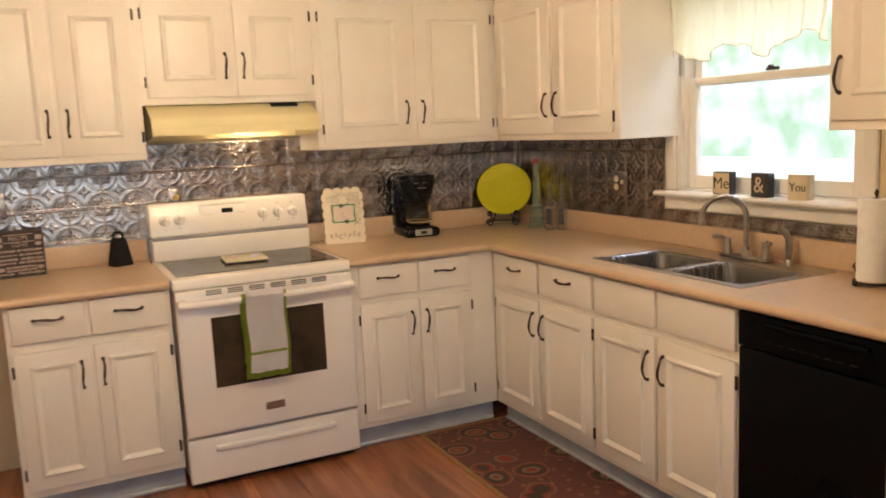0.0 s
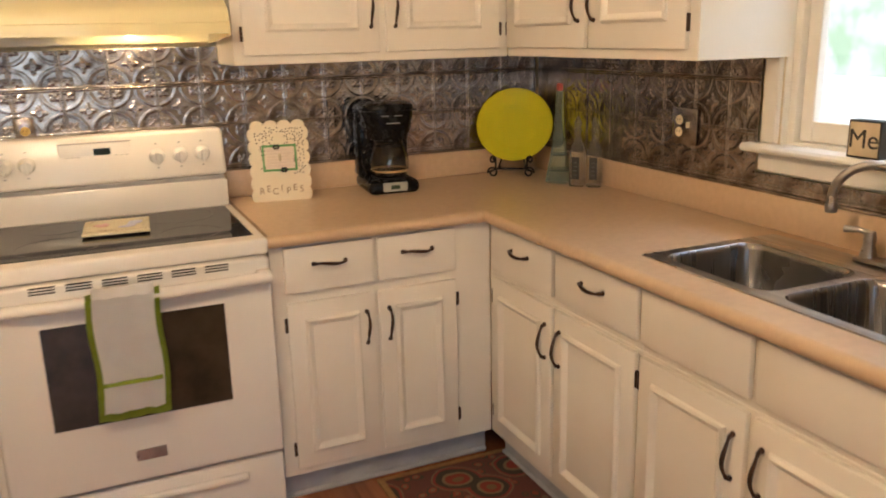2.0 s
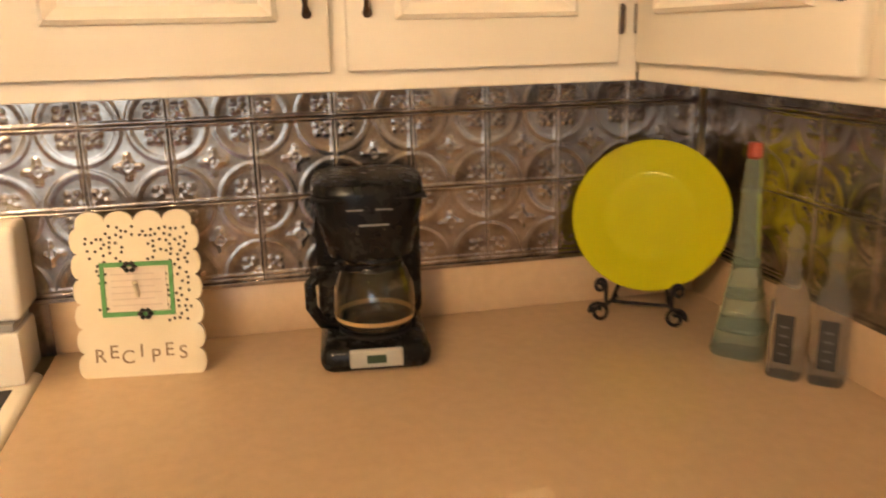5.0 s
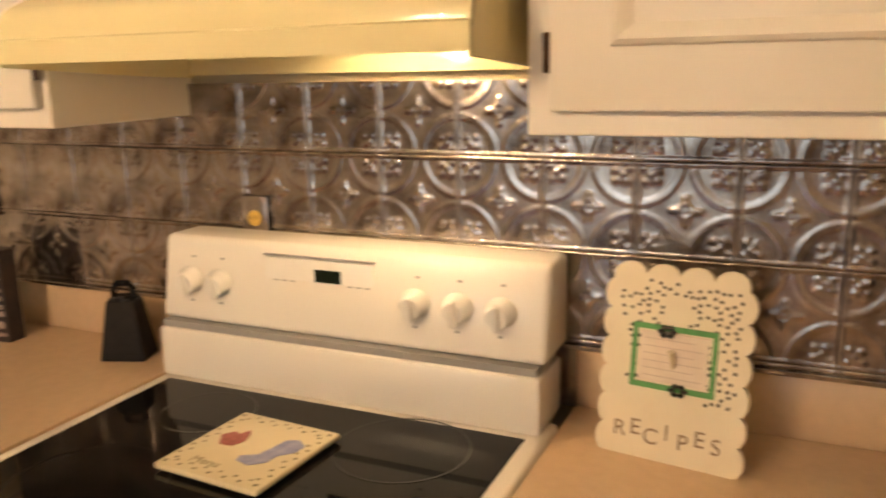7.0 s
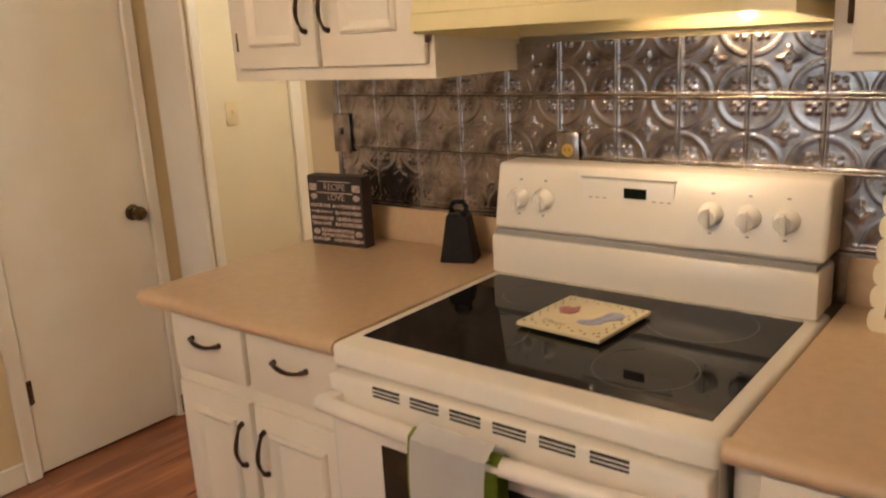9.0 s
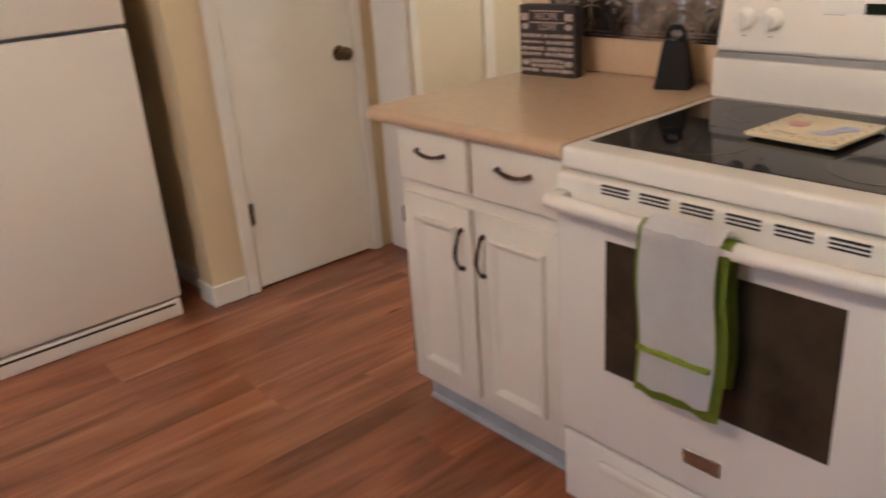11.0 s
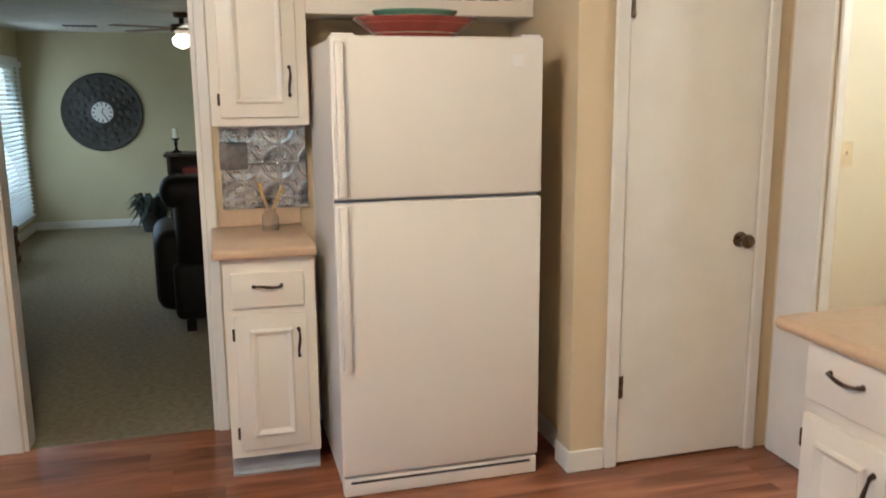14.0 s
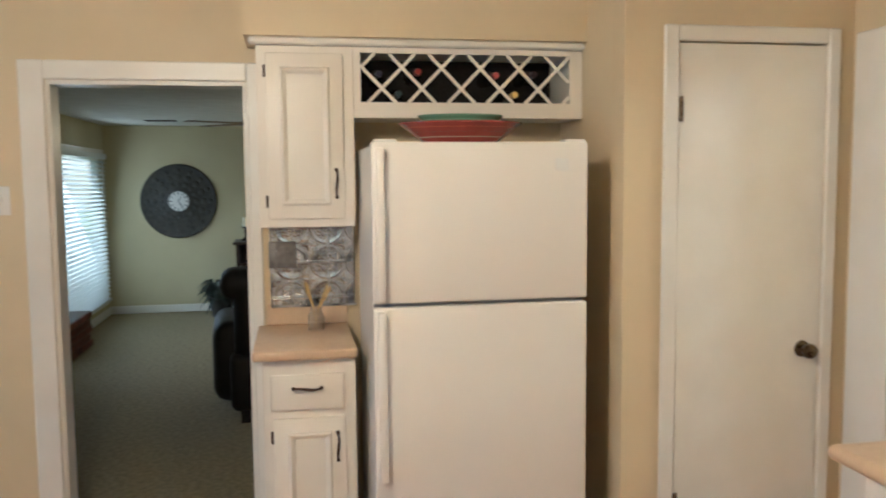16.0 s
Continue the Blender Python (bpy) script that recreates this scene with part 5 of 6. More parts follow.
for x, z in ((-0.078, 0.146), (0.078, 0.146), (-0.078, 0.040), (0.078, 0.040)):
    part("ornament", lathe([(0.013, 0.0), (0.012, 0.0012)], 20, Matrix.Translation((x, -0.0222, z)) @ Matrix.Rotation(radians(90), 4, "X") @ Matrix.Diagonal((1, 0.7, 1, 1))), SIGNP, sg, "pale oval ornament")
bk = thing("box_grater", (1.100, 4.712, CT), "black wedge-shaped kitchen grater with a loop handle, on the worktop", "grater", turn=20)
bm = bmesh.new()
box(bm, -0.048, 0.048, -0.036, 0.036, 0.0, 0.125, 0.003)
for v in bm.verts:
    k = 1 - 0.38 * v.co.z / 0.12
    v.co.x *= k
    v.co.y *= k
part("body", bm, BLACKM, bk)
part("top_cap", boxes((-0.026, 0.026, -0.022, 0.022, 0.118, 0.132), bevel=0.006, seg=2), BLACK, bk, "", True)
part("handle", tube([(-0.020, 0, 0.128), (-0.021, 0, 0.146), (-0.012, 0, 0.158), (0.012, 0, 0.158), (0.021, 0, 0.146), (0.020, 0, 0.128)], 0.007, 8), BLACK, bk, "", True)

# tile trivet on the cooktop
tv = thing("tile_trivet", (1.620, 4.432, 0.9343), "square cream ceramic tile with dotted edge, on the cooktop", "trivet", turn=-4)
tv.scale = (0.93, 0.93, 1.0)
CERAM = mat("cream_ceramic", (0.70, 0.62, 0.42), 0.25, color2=(0.67, 0.58, 0.39), scale=9)
part("tile_body", boxes((-0.105, 0.105, -0.108, 0.108, 0.004, 0.014), bevel=0.004, seg=2), CERAM, tv, "", True)
for x in (-0.08, 0.08):
    for y in (-0.08, 0.08):
        part("foot", boxes((x - 0.01, x + 0.01, y - 0.01, y + 0.01, 0, 0.0045)), BLACKM, tv, "small dark pad")
bm = bmesh.new()
rnd = random.Random(2)
for k in range(13):
    for s in (-1, 1):
        for q in (0, 1):
            p = -0.092 + 0.0153 * k
            o = s * (0.094 - 0.010 * (k % 2))
            x, y = (p, o) if q else (o, p)
            join(bm, lathe([(0.0034 * rnd.uniform(0.8, 1.2), 0.0141), (0.003, 0.0146)], 7, Matrix.Translation((x, y, 0))))
tagged(part("edge_dots", bm, mat("olive_dot_glaze", (0.13, 0.10, 0.04), 0.3), tv, "olive brown painted dots"), kind="stuff")


def blob(name, pts, m, label):
    bm = bmesh.new()
    va_ = [bm.verts.new((x, y, 0.0148)) for x, y in pts]
    f = bm.faces.new(va_)
    r = bmesh.ops.extrude_face_region(bm, geom=[f])
    for v in r["geom"]:
        if isinstance(v, bmesh.types.BMVert):
            v.co.z = 0.0139
    return part(name, bm, m, tv, label)


blob("painted_shape", [(-0.075, 0.015), (-0.055, -0.012), (-0.03, -0.01), (-0.022, 0.012), (-0.030, 0.035), (-0.040, 0.050), (-0.048, 0.030), (-0.062, 0.035)], mat("red_glaze", (0.35, 0.09, 0.07), 0.3, color2=(0.25, 0.05, 0.04), scale=70), "red painted rooster shape")
blob("painted_shape", [(0.010, -0.045), (0.040, -0.050), (0.060, -0.030), (0.062, -0.005), (0.080, 0.015), (0.082, 0.040), (0.060, 0.055), (0.040, 0.045), (0.036, 0.015), (0.030, -0.015), (0.006, -0.030)], mat("blue_glaze", (0.17, 0.19, 0.38), 0.3, color2=(0.30, 0.30, 0.45), scale=60), "blue painted rooster shape")
write("lettering", "Menu", mat("olive_lettering", (0.2, 0.15, 0.07), 0.4), tv, (-0.03, -0.070, 0.0143), 0.026, rot=(0, 0, 0), label="olive brush lettering", thick=0.0002)

# rug
rg_ = thing("rug", (2.345, 2.395, 0.0), "dark woven paisley rug with a gold border by the sink", "rug")
RUG = bpy.data.materials.new("paisley_rug")
RUG.use_nodes = True
N, L = RUG.node_tree.nodes, RUG.node_tree.links
tc = N.new("ShaderNodeTexCoord")
nz = N.new("ShaderNodeTexNoise")
nz.inputs["Scale"].default_value = 5
wv = N.new("ShaderNodeMix")
wv.data_type = "VECTOR"
wv.inputs[0].default_value = 0.06
L.new(tc.outputs["Object"], nz.inputs["Vector"])
L.new(tc.outputs["Object"], wv.inputs[4])
L.new(nz.outputs["Color"], wv.inputs[5])
vo = N.new("ShaderNodeTexVoronoi")
vo.inputs["Scale"].default_value, vo.inputs["Randomness"].default_value = 5.2, 0.75
L.new(wv.outputs[1], vo.inputs["Vector"])
vs_ = N.new("ShaderNodeTexVoronoi")
vs_.inputs["Scale"].default_value = 19
L.new(wv.outputs[1], vs_.inputs["Vector"])
r1 = N.new("ShaderNodeValToRGB")
r1.color_ramp.interpolation = "CONSTANT"
els = r1.color_ramp.elements
els[0].position, els[0].color = 0.0, (0.16, 0.10, 0.045, 1)
els[1].position, els[1].color = 0.10, (0.22, 0.035, 0.022, 1)
for p, cc in ((0.19, (0.20, 0.14, 0.07)), (0.235, (0.045, 0.035, 0.022)), (0.34, (0.22, 0.035, 0.025)), (0.39, (0.17, 0.12, 0.065)), (0.42, (0.10, 0.035, 0.025))):
    e = els.new(p)
    e.color = (*cc, 1)
L.new(vo.outputs["Distance"], r1.inputs[0])
r2 = N.new("ShaderNodeValToRGB")
r2.color_ramp.interpolation = "CONSTANT"
e2 = r2.color_ramp.elements
e2[0].position, e2[0].color = 0.0, (0.18, 0.13, 0.07, 1)
e2[1].position, e2[1].color = 0.16, (0.24, 0.045, 0.025, 1)
for p, cc in ((0.27, (0.05, 0.05, 0.03)), (0.36, (0.12, 0.04, 0.03))):
    e = e2.new(p)
    e.color = (*cc, 1)
L.new(vs_.outputs["Distance"], r2.inputs[0])
mm = N.new("ShaderNodeMix")
mm.data_type = "RGBA"
th = N.new("ShaderNodeMath")
th.operation = "GREATER_THAN"
th.inputs[1].default_value = 0.42
L.new(vo.outputs["Distance"], th.inputs[0])
L.new(th.outputs[0], mm.inputs[0])
L.new(r1.outputs[0], mm.inputs[6])
L.new(r2.outputs[0], mm.inputs[7])
L.new(mm.outputs[2], N["Principled BSDF"].inputs["Base Color"])
N["Principled BSDF"].inputs["Roughness"].default_value = 0.95
bz = N.new("ShaderNodeTexNoise")
bz.inputs["Scale"].default_value = 420
bp = N.new("ShaderNodeBump")
bp.inputs["Strength"].default_value, bp.inputs["Distance"].default_value = 0.7, 0.002
L.new(bz.outputs["Fac"], bp.inputs["Height"])
L.new(bp.outputs[0], N["Principled BSDF"].inputs["Normal"])
part("field", boxes((0.024, 0.486, 0.024, 1.736, 0.001, 0.008)), RUG, rg_)
part("border", boxes((0, 0.024, 0, 1.76, 0.001, 0.0085), (0.486, 0.51, 0, 1.76, 0.001, 0.0085), (0.024, 0.486, 0, 0.024, 0.001, 0.0085), (0.024, 0.486, 1.736, 1.76, 0.001, 0.0085), bevel=0.002), mat("gold_brown_binding", (0.30, 0.16, 0.055), 0.9, color2=(0.24, 0.12, 0.04), scale=80), rg_, "gold-brown woven border")


# ---- small run beside the fridge ----
WF = -0.838
c = cabinet("base_cabinet", (WF, 2.735, 0), 90, 0.345, 0.095, BZ1 + 0.001, 0.53, "narrow white painted base cabinet, one drawer, one door, beside fridge", True)
drawer(c, 0.028, 0.300, 0.700, 0.836)
door(c, 0.035, 0.305, 0.132, 0.669, "l", True)
t = thing("worktop", (WW, 2.70, CT - 0.037), "small beige laminate worktop beside the fridge", "worktop")
bm = boxes((0, 0.582, 0, 0.388, 0, 0.038), bevel=0.010, seg=3)
part("slab", bm, COUNTER, t, "", True)
part("upstand", boxes((0.002, 0.022, 0.04, 0.388, 0.0385, 0.128), bevel=0.004), COUNTER, t)
UF = -1.085
c = cabinet("wall_cabinet", (UF, 2.732, 0), 90, 0.378, 1.372, 2.085, 0.29, "narrow white painted wall cabinet, one door, beside the wine rack")
door(c, 0.035, 0.335, 1.405, 2.055, "l")
wr = thing("wine_rack", (UF, 3.111, 0), "white painted lattice wine rack with a few bottles, above the fridge", "wine rack", turn=90)
WRW = 0.955
part("frame", boxes((0, 0.028, 0, 0.29, 1.806, 2.085), (WRW - 0.055, WRW, 0, 0.29, 1.806, 2.085), (0.028, WRW - 0.055, 0, 0.02, 2.062, 2.085), (0.028, WRW - 0.055, 0, 0.02, 1.806, 1.868), (0.028, WRW - 0.055, 0.02, 0.29, 1.806, 1.818), (0.028, WRW - 0.055, 0.02, 0.29, 2.072, 2.085)), PAINT, wr)
part("back", boxes((0.028, WRW - 0.055, 0.275, 0.289, 1.818, 2.072)), BLACKM, wr, "black back")
x0, x1, z0, z1 = 0.028, WRW - 0.055, 1.868, 2.062
step = (x1 - x0) / 5.35
for s in (1, -1):
    for k in range(-2, 7):
        xa = x0 + k * step + (0.03 if s > 0 else -0.02)
        # a slat from the bottom edge to the top edge at 50 degrees, cut to the opening
        rise = z1 - z0
        run = rise * 0.98
        pa, pb = (xa, z0), (xa + s * run * 1.0, z1)
        pts2 = []
        (ax, az), (bx, bz_) = pa, pb
        if ax > bx:
            ax, az, bx, bz_ = bx, bz_, ax, az
        if bx <= x0 + 0.005 or ax >= x1 - 0.005:
            continue
        if ax < x0:
            az += (x0 - ax) * (bz_ - az) / (bx - ax)
            ax = x0
        if bx > x1:
            bz_ += (x1 - bx) * (bz_ - az) / (bx - ax)
            bx = x1
        L_ = math.dist((ax, az), (bx, bz_))
        ang = math.atan2(bz_ - az, bx - ax)
        b2 = boxes((0, L_, 0.004 if s > 0 else 0.013, 0.0125 if s > 0 else 0.0215, -0.0065, 0.0065))
        b2.transform(Matrix.Translation((ax, 0, az)) @ Matrix.Rotation(-ang, 4, "Y"))
        part("slat", b2, PAINT, wr)
cr = casing("crown_moulding", ((UF - 0.02, UF + 0.030, 2.705, 4.069, 2.086, 2.115),), "white crown moulding above cabinet and wine rack", 0.008)
WINEG = mat("dark_bottle_glass", (0.01, 0.012, 0.01), 0.1)
for bx, bz_, foil, lab in ((0.105, 1.985, (0.02, 0.02, 0.04), "dark foil"), (0.265, 1.995, (0.35, 0.05, 0.04), "red foil"), (0.185, 1.905, (0.03, 0.05, 0.05), "dark green foil"), (0.592, 1.985, (0.45, 0.10, 0.10), "pink-red foil"), (0.672, 1.905, (0.6, 0.45, 0.15), "gold foil"), (0.755, 1.99, (0.03, 0.02, 0.03), "black foil")):
    wbt = thing("wine_bottle", (UF - 0.03, 3.111 + bx, bz_), f"wine bottle lying in the lattice rack, {lab}", "wine bottle", "bottles in the rack", turn=90)
    M = Matrix.Rotation(radians(-90), 4, "X")
    part("glass_body", lathe([(0.012, 0.01), (0.013, 0.07), (0.026, 0.10), (0.030, 0.12), (0.030, 0.24)], 20, M), WINEG, wbt, "", True)
    part("foil_cap", lathe([(0.010, 0.0), (0.0135, 0.002), (0.0138, 0.045)], 18, M), mat("foil_" + lab.split()[0] + str(int(bx * 1000)), foil, 0.35, 0.3), wbt, lab, True)
# dishes on the fridge
for i, (r, z, col, nm) in enumerate(((0.240, 0.0, (0.30, 0.05, 0.04), "red"), (0.165, 0.028, (0.16, 0.30, 0.20), "green"))):
    d = thing("serving_platter", (-0.87, 3.50, 1.686 + z), f"shallow {nm} glazed serving platter lying on top of the fridge", "platter", "platters on the fridge")
    m = mat(nm + "_glaze_platter", col, 0.15, color2=tuple(q * 0.8 for q in col), scale=12, coat=0.4)
    part("dish", lathe([(0.55 * r, 0.0), (0.60 * r, 0.010), (0.86 * r, 0.058), (r, 0.080), (r, 0.085), (0.85 * r, 0.064), (0.55 * r, 0.016), (0.02, 0.014)], 48, Matrix.Diagonal((0.75, 1, 1, 1)), cap=False), m, d, "", True)
    for k, (q, zz) in enumerate(((0.70, 0.030), (0.80, 0.049), (0.90, 0.066))):
        part("band", lathe([(q * r, zz - 0.0012), (q * r + 0.004, zz + 0.0032)], 48, Matrix.Diagonal((0.75, 1, 1, 1)) @ Matrix.Translation((0, 0, -0.001)), cap=False), mat(nm + "_band%d" % k, [(0.45, 0.42, 0.3), (0.10, 0.14, 0.12), (0.5, 0.12, 0.06)][k] if i == 0 else (0.3, 0.45, 0.32), 0.2), d, "thin glazed band", True)
# jar with stems
jr = thing("glass_jar", (-1.205, 2.945, CT + 0.001), "small pale green glass jar on the small worktop beside the fridge", "jar")
part("glass_body", lathe([(0.026, 0.0), (0.033, 0.004), (0.035, 0.055), (0.030, 0.070), (0.022, 0.078), (0.022, 0.088), (0.026, 0.094), (0.024, 0.095), (0.0195, 0.088), (0.0195, 0.079), (0.028, 0.070), (0.032, 0.055), (0.030, 0.008), (0.004, 0.006)], 28, cap=False), GCLR, jr, "", True)
st = thing("dried_stems", (-1.205, 2.945, CT + 0.011), "dried straw-coloured stems standing in the glass jar", "dried stems")
STRAW = mat("straw", (0.62, 0.43, 0.16), 0.8, color2=(0.50, 0.33, 0.11), scale=40)
rnd = random.Random(6)
for k in range(6):
    s = -1 if k % 2 else 1
    tx, ty = rnd.uniform(-0.02, 0.02), s * rnd.uniform(0.035, 0.07)
    h = rnd.uniform(0.15, 0.215)
    part("stem", tube([(0.003 * k - 0.008, -ty * 0.12, 0.0), (tx * 0.3, ty * 0.2, 0.08), (tx, ty * 0.9, h - 0.02), (tx, ty, h)], 0.002, 6, [0.0015, 0.002, 0.005, 0.001]), STRAW, st, "", True)


# ---- living room ----
bl = thing("window_blind", (-6.1, 0.76, 0.2), "white horizontal slat blind, slats half open, over the living room window", "blind")
BLIND = mat("white_blind", (0.78, 0.80, 0.78), 0.5)
b2 = boxes((-1.5, 1.5, -0.025, 0.025, 1.60, 1.66))
part("head_rail", b2, BLIND, bl)
slat = None
for k in range(34):
    z = 0.03 + k * 0.0465
    if slat is None:
        b2 = boxes((-1.5, 1.5, -0.024, 0.024, -0.001, 0.001))
        b2.transform(Matrix.Rotation(radians(-25), 4, "X"))
        slat = part("slat", b2, BLIND, bl, loc=(0, 0, z))
    else:
        o = new("slat", slat.data)
        o.parent, o.location = bl, (0, 0, z)
part("bottom_rail", boxes((-1.5, 1.5, -0.022, 0.022, -0.005, 0.012)), BLIND, bl)
w2 = thing("window_2", ((LX0 + LX1) / 2, 0.66, LZ0), "wide white framed living room window", "window")
hw, hh = (LX1 - LX0) / 2, LZ1 - LZ0
part("window_frame", boxes((-hw, -hw + 0.06, -0.04, 0.04, 0, hh), (hw - 0.06, hw, -0.04, 0.04, 0, hh), (-0.03, 0.03, -0.04, 0.04, 0.05, hh - 0.05), (-hw + 0.06, hw - 0.06, -0.04, 0.04, 0, 0.05), (-hw + 0.06, hw - 0.06, -0.04, 0.04, hh - 0.05, hh)), TRIM, w2)
for a, b in ((-hw + 0.06, -0.03), (0.03, hw - 0.06)):
    p = part("pane", boxes((a, b, -0.003, 0.003, 0.05, hh - 0.05)), GLASS, w2)
    p.visible_shadow = False
casing("living_window_casing", ((LX0 - 0.07, LX0, 0.72, 0.738, LZ0 - 0.06, LZ1 + 0.07), (LX0, LX1, 0.72, 0.737, LZ1, LZ1 + 0.07), (LX0, LX1, 0.72, 0.737, LZ0 - 0.06, LZ0)), "white casing of the living room window")
ck = thing("wall_clock", (-7.8, 1.535, 1.312), "large round dark carved wall clock with a small white dial", "clock", turn=90)
DKC = mat("dark_carved_wood", (0.026, 0.025, 0.021), 0.55, color2=(0.055, 0.050, 0.040), scale=22, bump=0.8, bump_scale=40)
R9 = Matrix.Rotation(radians(90), 4, "X")
part("disc", lathe([(0.43, 0.0), (0.435, 0.02), (0.42, 0.035), (0.39, 0.028), (0.15, 0.025), (0.135, 0.035), (0.12, 0.035)], 72, R9), DKC, ck, "", True)
bm = bmesh.new()
for k in range(16):
    a = 2 * math.pi * k / 16
    for rr, sz in ((0.20, 0.030), (0.28, 0.040), (0.355, 0.034)):
        j = lathe([(sz, 0.0), (sz * 0.7, 0.010), (0.003, 0.014)], 8, R9 @ Matrix.Translation((rr * math.cos(a), rr * math.sin(a), 0.025)))
        join(bm, j)
tagged(part("carving", bm, DKC, ck, "carved relief"), kind="stuff")
part("dial", lathe([(0.118, 0.030), (0.115, 0.036)], 48, R9), WHITE, ck, "white dial")
for k in range(12):
    a = radians(30 * k)
    b2 = boxes((-0.006, 0.006, -0.0385, -0.036, 0.078, 0.108))
    b2.transform(Matrix.Rotation(a, 4, "Y"))
    part("hour_mark", b2, INK, ck, "black hour mark")
for ang, ln in ((15, 0.055), (150, 0.085)):
    b2 = boxes((-0.004, 0.004, -0.041, -0.039, -0.01, ln))
    b2.transform(Matrix.Rotation(radians(ang), 4, "Y"))
    part("clock_arm", b2, INK, ck, "black clock pointer")
# recliner seen from the back
LEATHER = mat("black_leather", (0.005, 0.0045, 0.0045), 0.55, color2=(0.008, 0.007, 0.007), scale=20, bump=0.3, bump_scale=60, spec=0.25)
ac = thing("recliner", (-3.50, 2.86, 0.0), "black leather recliner with rolled back, on the carpet", "armchair", turn=4)
def blobbox(x0, x1, y0, y1, z0, z1, bev):
    return boxes((x0, x1, y0, y1, z0, z1), bevel=bev, seg=4)
part("seat_base", blobbox(-0.45, 0.45, -0.45, 0.45, 0.08, 0.45, 0.05), LEATHER, ac, "", True)
part("seat_cushion", blobbox(-0.50, 0.15, -0.28, 0.28, 0.42, 0.56, 0.06), LEATHER, ac, "", True)
bm = blobbox(0.12, 0.40, -0.42, 0.42, 0.30, 0.96, 0.09)
for v in bm.verts:
    v.co.x += 0.18 * (v.co.z - 0.3)
part("backrest", bm, LEATHER, ac, "", True)
bm = blobbox(0.18, 0.50, -0.50, 0.50, 0.80, 1.00, 0.09)
part("head_pillow", bm, LEATHER, ac, "", True)
for s in (-1, 1):
    part("armrest", blobbox(-0.46, 0.30, s * 0.44 - 0.12, s * 0.44 + 0.12, 0.10, 0.64, 0.10), LEATHER, ac, "", True)
for x in (-0.38, 0.38):
    for y in (-0.36, 0.36):
        part("leg", boxes((x - 0.03, x + 0.03, y - 0.03, y + 0.03, 0.0, 0.09)), BLACKM, ac, "short dark leg")
# media stand with candle
DKW = mat("dark_wood", (0.030, 0.018, 0.014), 0.35, color2=(0.05, 0.03, 0.02), scale=8, stretch=(1, 1, 8))
ms = thing("media_stand", (-7.0, 2.62, 0), "dark wooden stand with an open shelf, by the far wall", "cabinet")
part("side", boxes((-0.22, 0.22, -0.38, -0.35, 0, 0.86)), DKW, ms)
part("side", boxes((-0.22, 0.22, 0.35, 0.38, 0, 0.86)), DKW, ms)
part("top", boxes((-0.25, 0.25, -0.41, 0.41, 0.86, 0.89), bevel=0.006), DKW, ms)
for z in (0.05, 0.42, 0.64):
    part("shelf", boxes((-0.21, 0.21, -0.35, 0.35, z, z + 0.02)), DKW, ms)
part("back", boxes((-0.22, -0.205, -0.35, 0.35, 0.07, 0.86)), DKW, ms)
bx_ = thing("red_box", (-6.95, 2.55, 0.66), "small dark red box on the shelf of the dark stand", "box")
part("body", boxes((-0.1, 0.1, -0.16, 0.16, 0, 0.08), bevel=0.004), mat("dark_red", (0.22, 0.03, 0.02), 0.5, color2=(0.16, 0.02, 0.015), scale=10), bx_)
cd = thing("candlestick", (-7.0, 2.335, 0.89), "black turned candlestick with a cream pillar candle, on the stand", "candlestick")
part("stem", lathe([(0.055, 0), (0.055, 0.01), (0.018, 0.03), (0.012, 0.07), (0.022, 0.09), (0.012, 0.12), (0.045, 0.15), (0.045, 0.155)], 24), BLACKM, cd, "", True)
part("candle", lathe([(0.032, 0.155), (0.032, 0.255), (0.028, 0.26)], 24), mat("cream_wax", (0.75, 0.72, 0.55), 0.5), cd, "cream pillar candle", True)
# potted plant
pp = thing("potted_plant", (-7.35, 2.02, 0), "dark trailing plant in a dark pot by the wall", "plant")
part("pot", lathe([(0.10, 0), (0.14, 0.20), (0.15, 0.22), (0.13, 0.22), (0.10, 0.18)], 24), mat("dark_pot", (0.03, 0.03, 0.028), 0.5), pp, "", True)
rnd = random.Random(8)
vs3, fs3 = [], []
for k in range(150):
    a = rnd.uniform(0, 6.28)
    r0 = rnd.uniform(0.02, 0.10)
    r1_ = rnd.uniform(0.14, 0.30)
    zt = rnd.uniform(0.22, 0.42)
    d = Vector((math.cos(a), math.sin(a), 0))
    n_ = Vector((-d.y, d.x, 0)) * rnd.uniform(0.02, 0.035)
    b0, m0, e0 = d * r0 + Vector((0, 0, 0.2)), d * (r0 + r1_) / 2 + Vector((0, 0, zt)), d * r1_ + Vector((0, 0, zt - rnd.uniform(0.03, 0.16)))
    n = len(vs3)
    vs3 += [tuple(b0), tuple(m0 + n_), tuple(e0), tuple(m0 - n_)]
    fs3.append((n, n + 1, n + 2, n + 3))
me = bpy.data.meshes.new("leaves")
me.from_pydata(vs3, [], fs3)
me.materials.append(mat("dark_leaf", (0.012, 0.018, 0.012), 0.5, color2=(0.02, 0.03, 0.018), scale=8))
o = new("leaves", me)
o.parent = pp
# brick hearth
hb_ = thing("brick_hearth", (-5.55, 0.74, 0.0), "low dark red brick hearth by the living room window", "hearth")
part("core", boxes((-0.37, 0.37, 0.012, 0.20, 0.0, 0.335)), mat("grey_mortar", (0.16, 0.14, 0.12), 0.9), hb_)
BRICK = mat("dark_red_brick", (0.16, 0.05, 0.03), 0.85, color2=(0.09, 0.035, 0.022), scale=14, bump=0.5, vary=0.3)
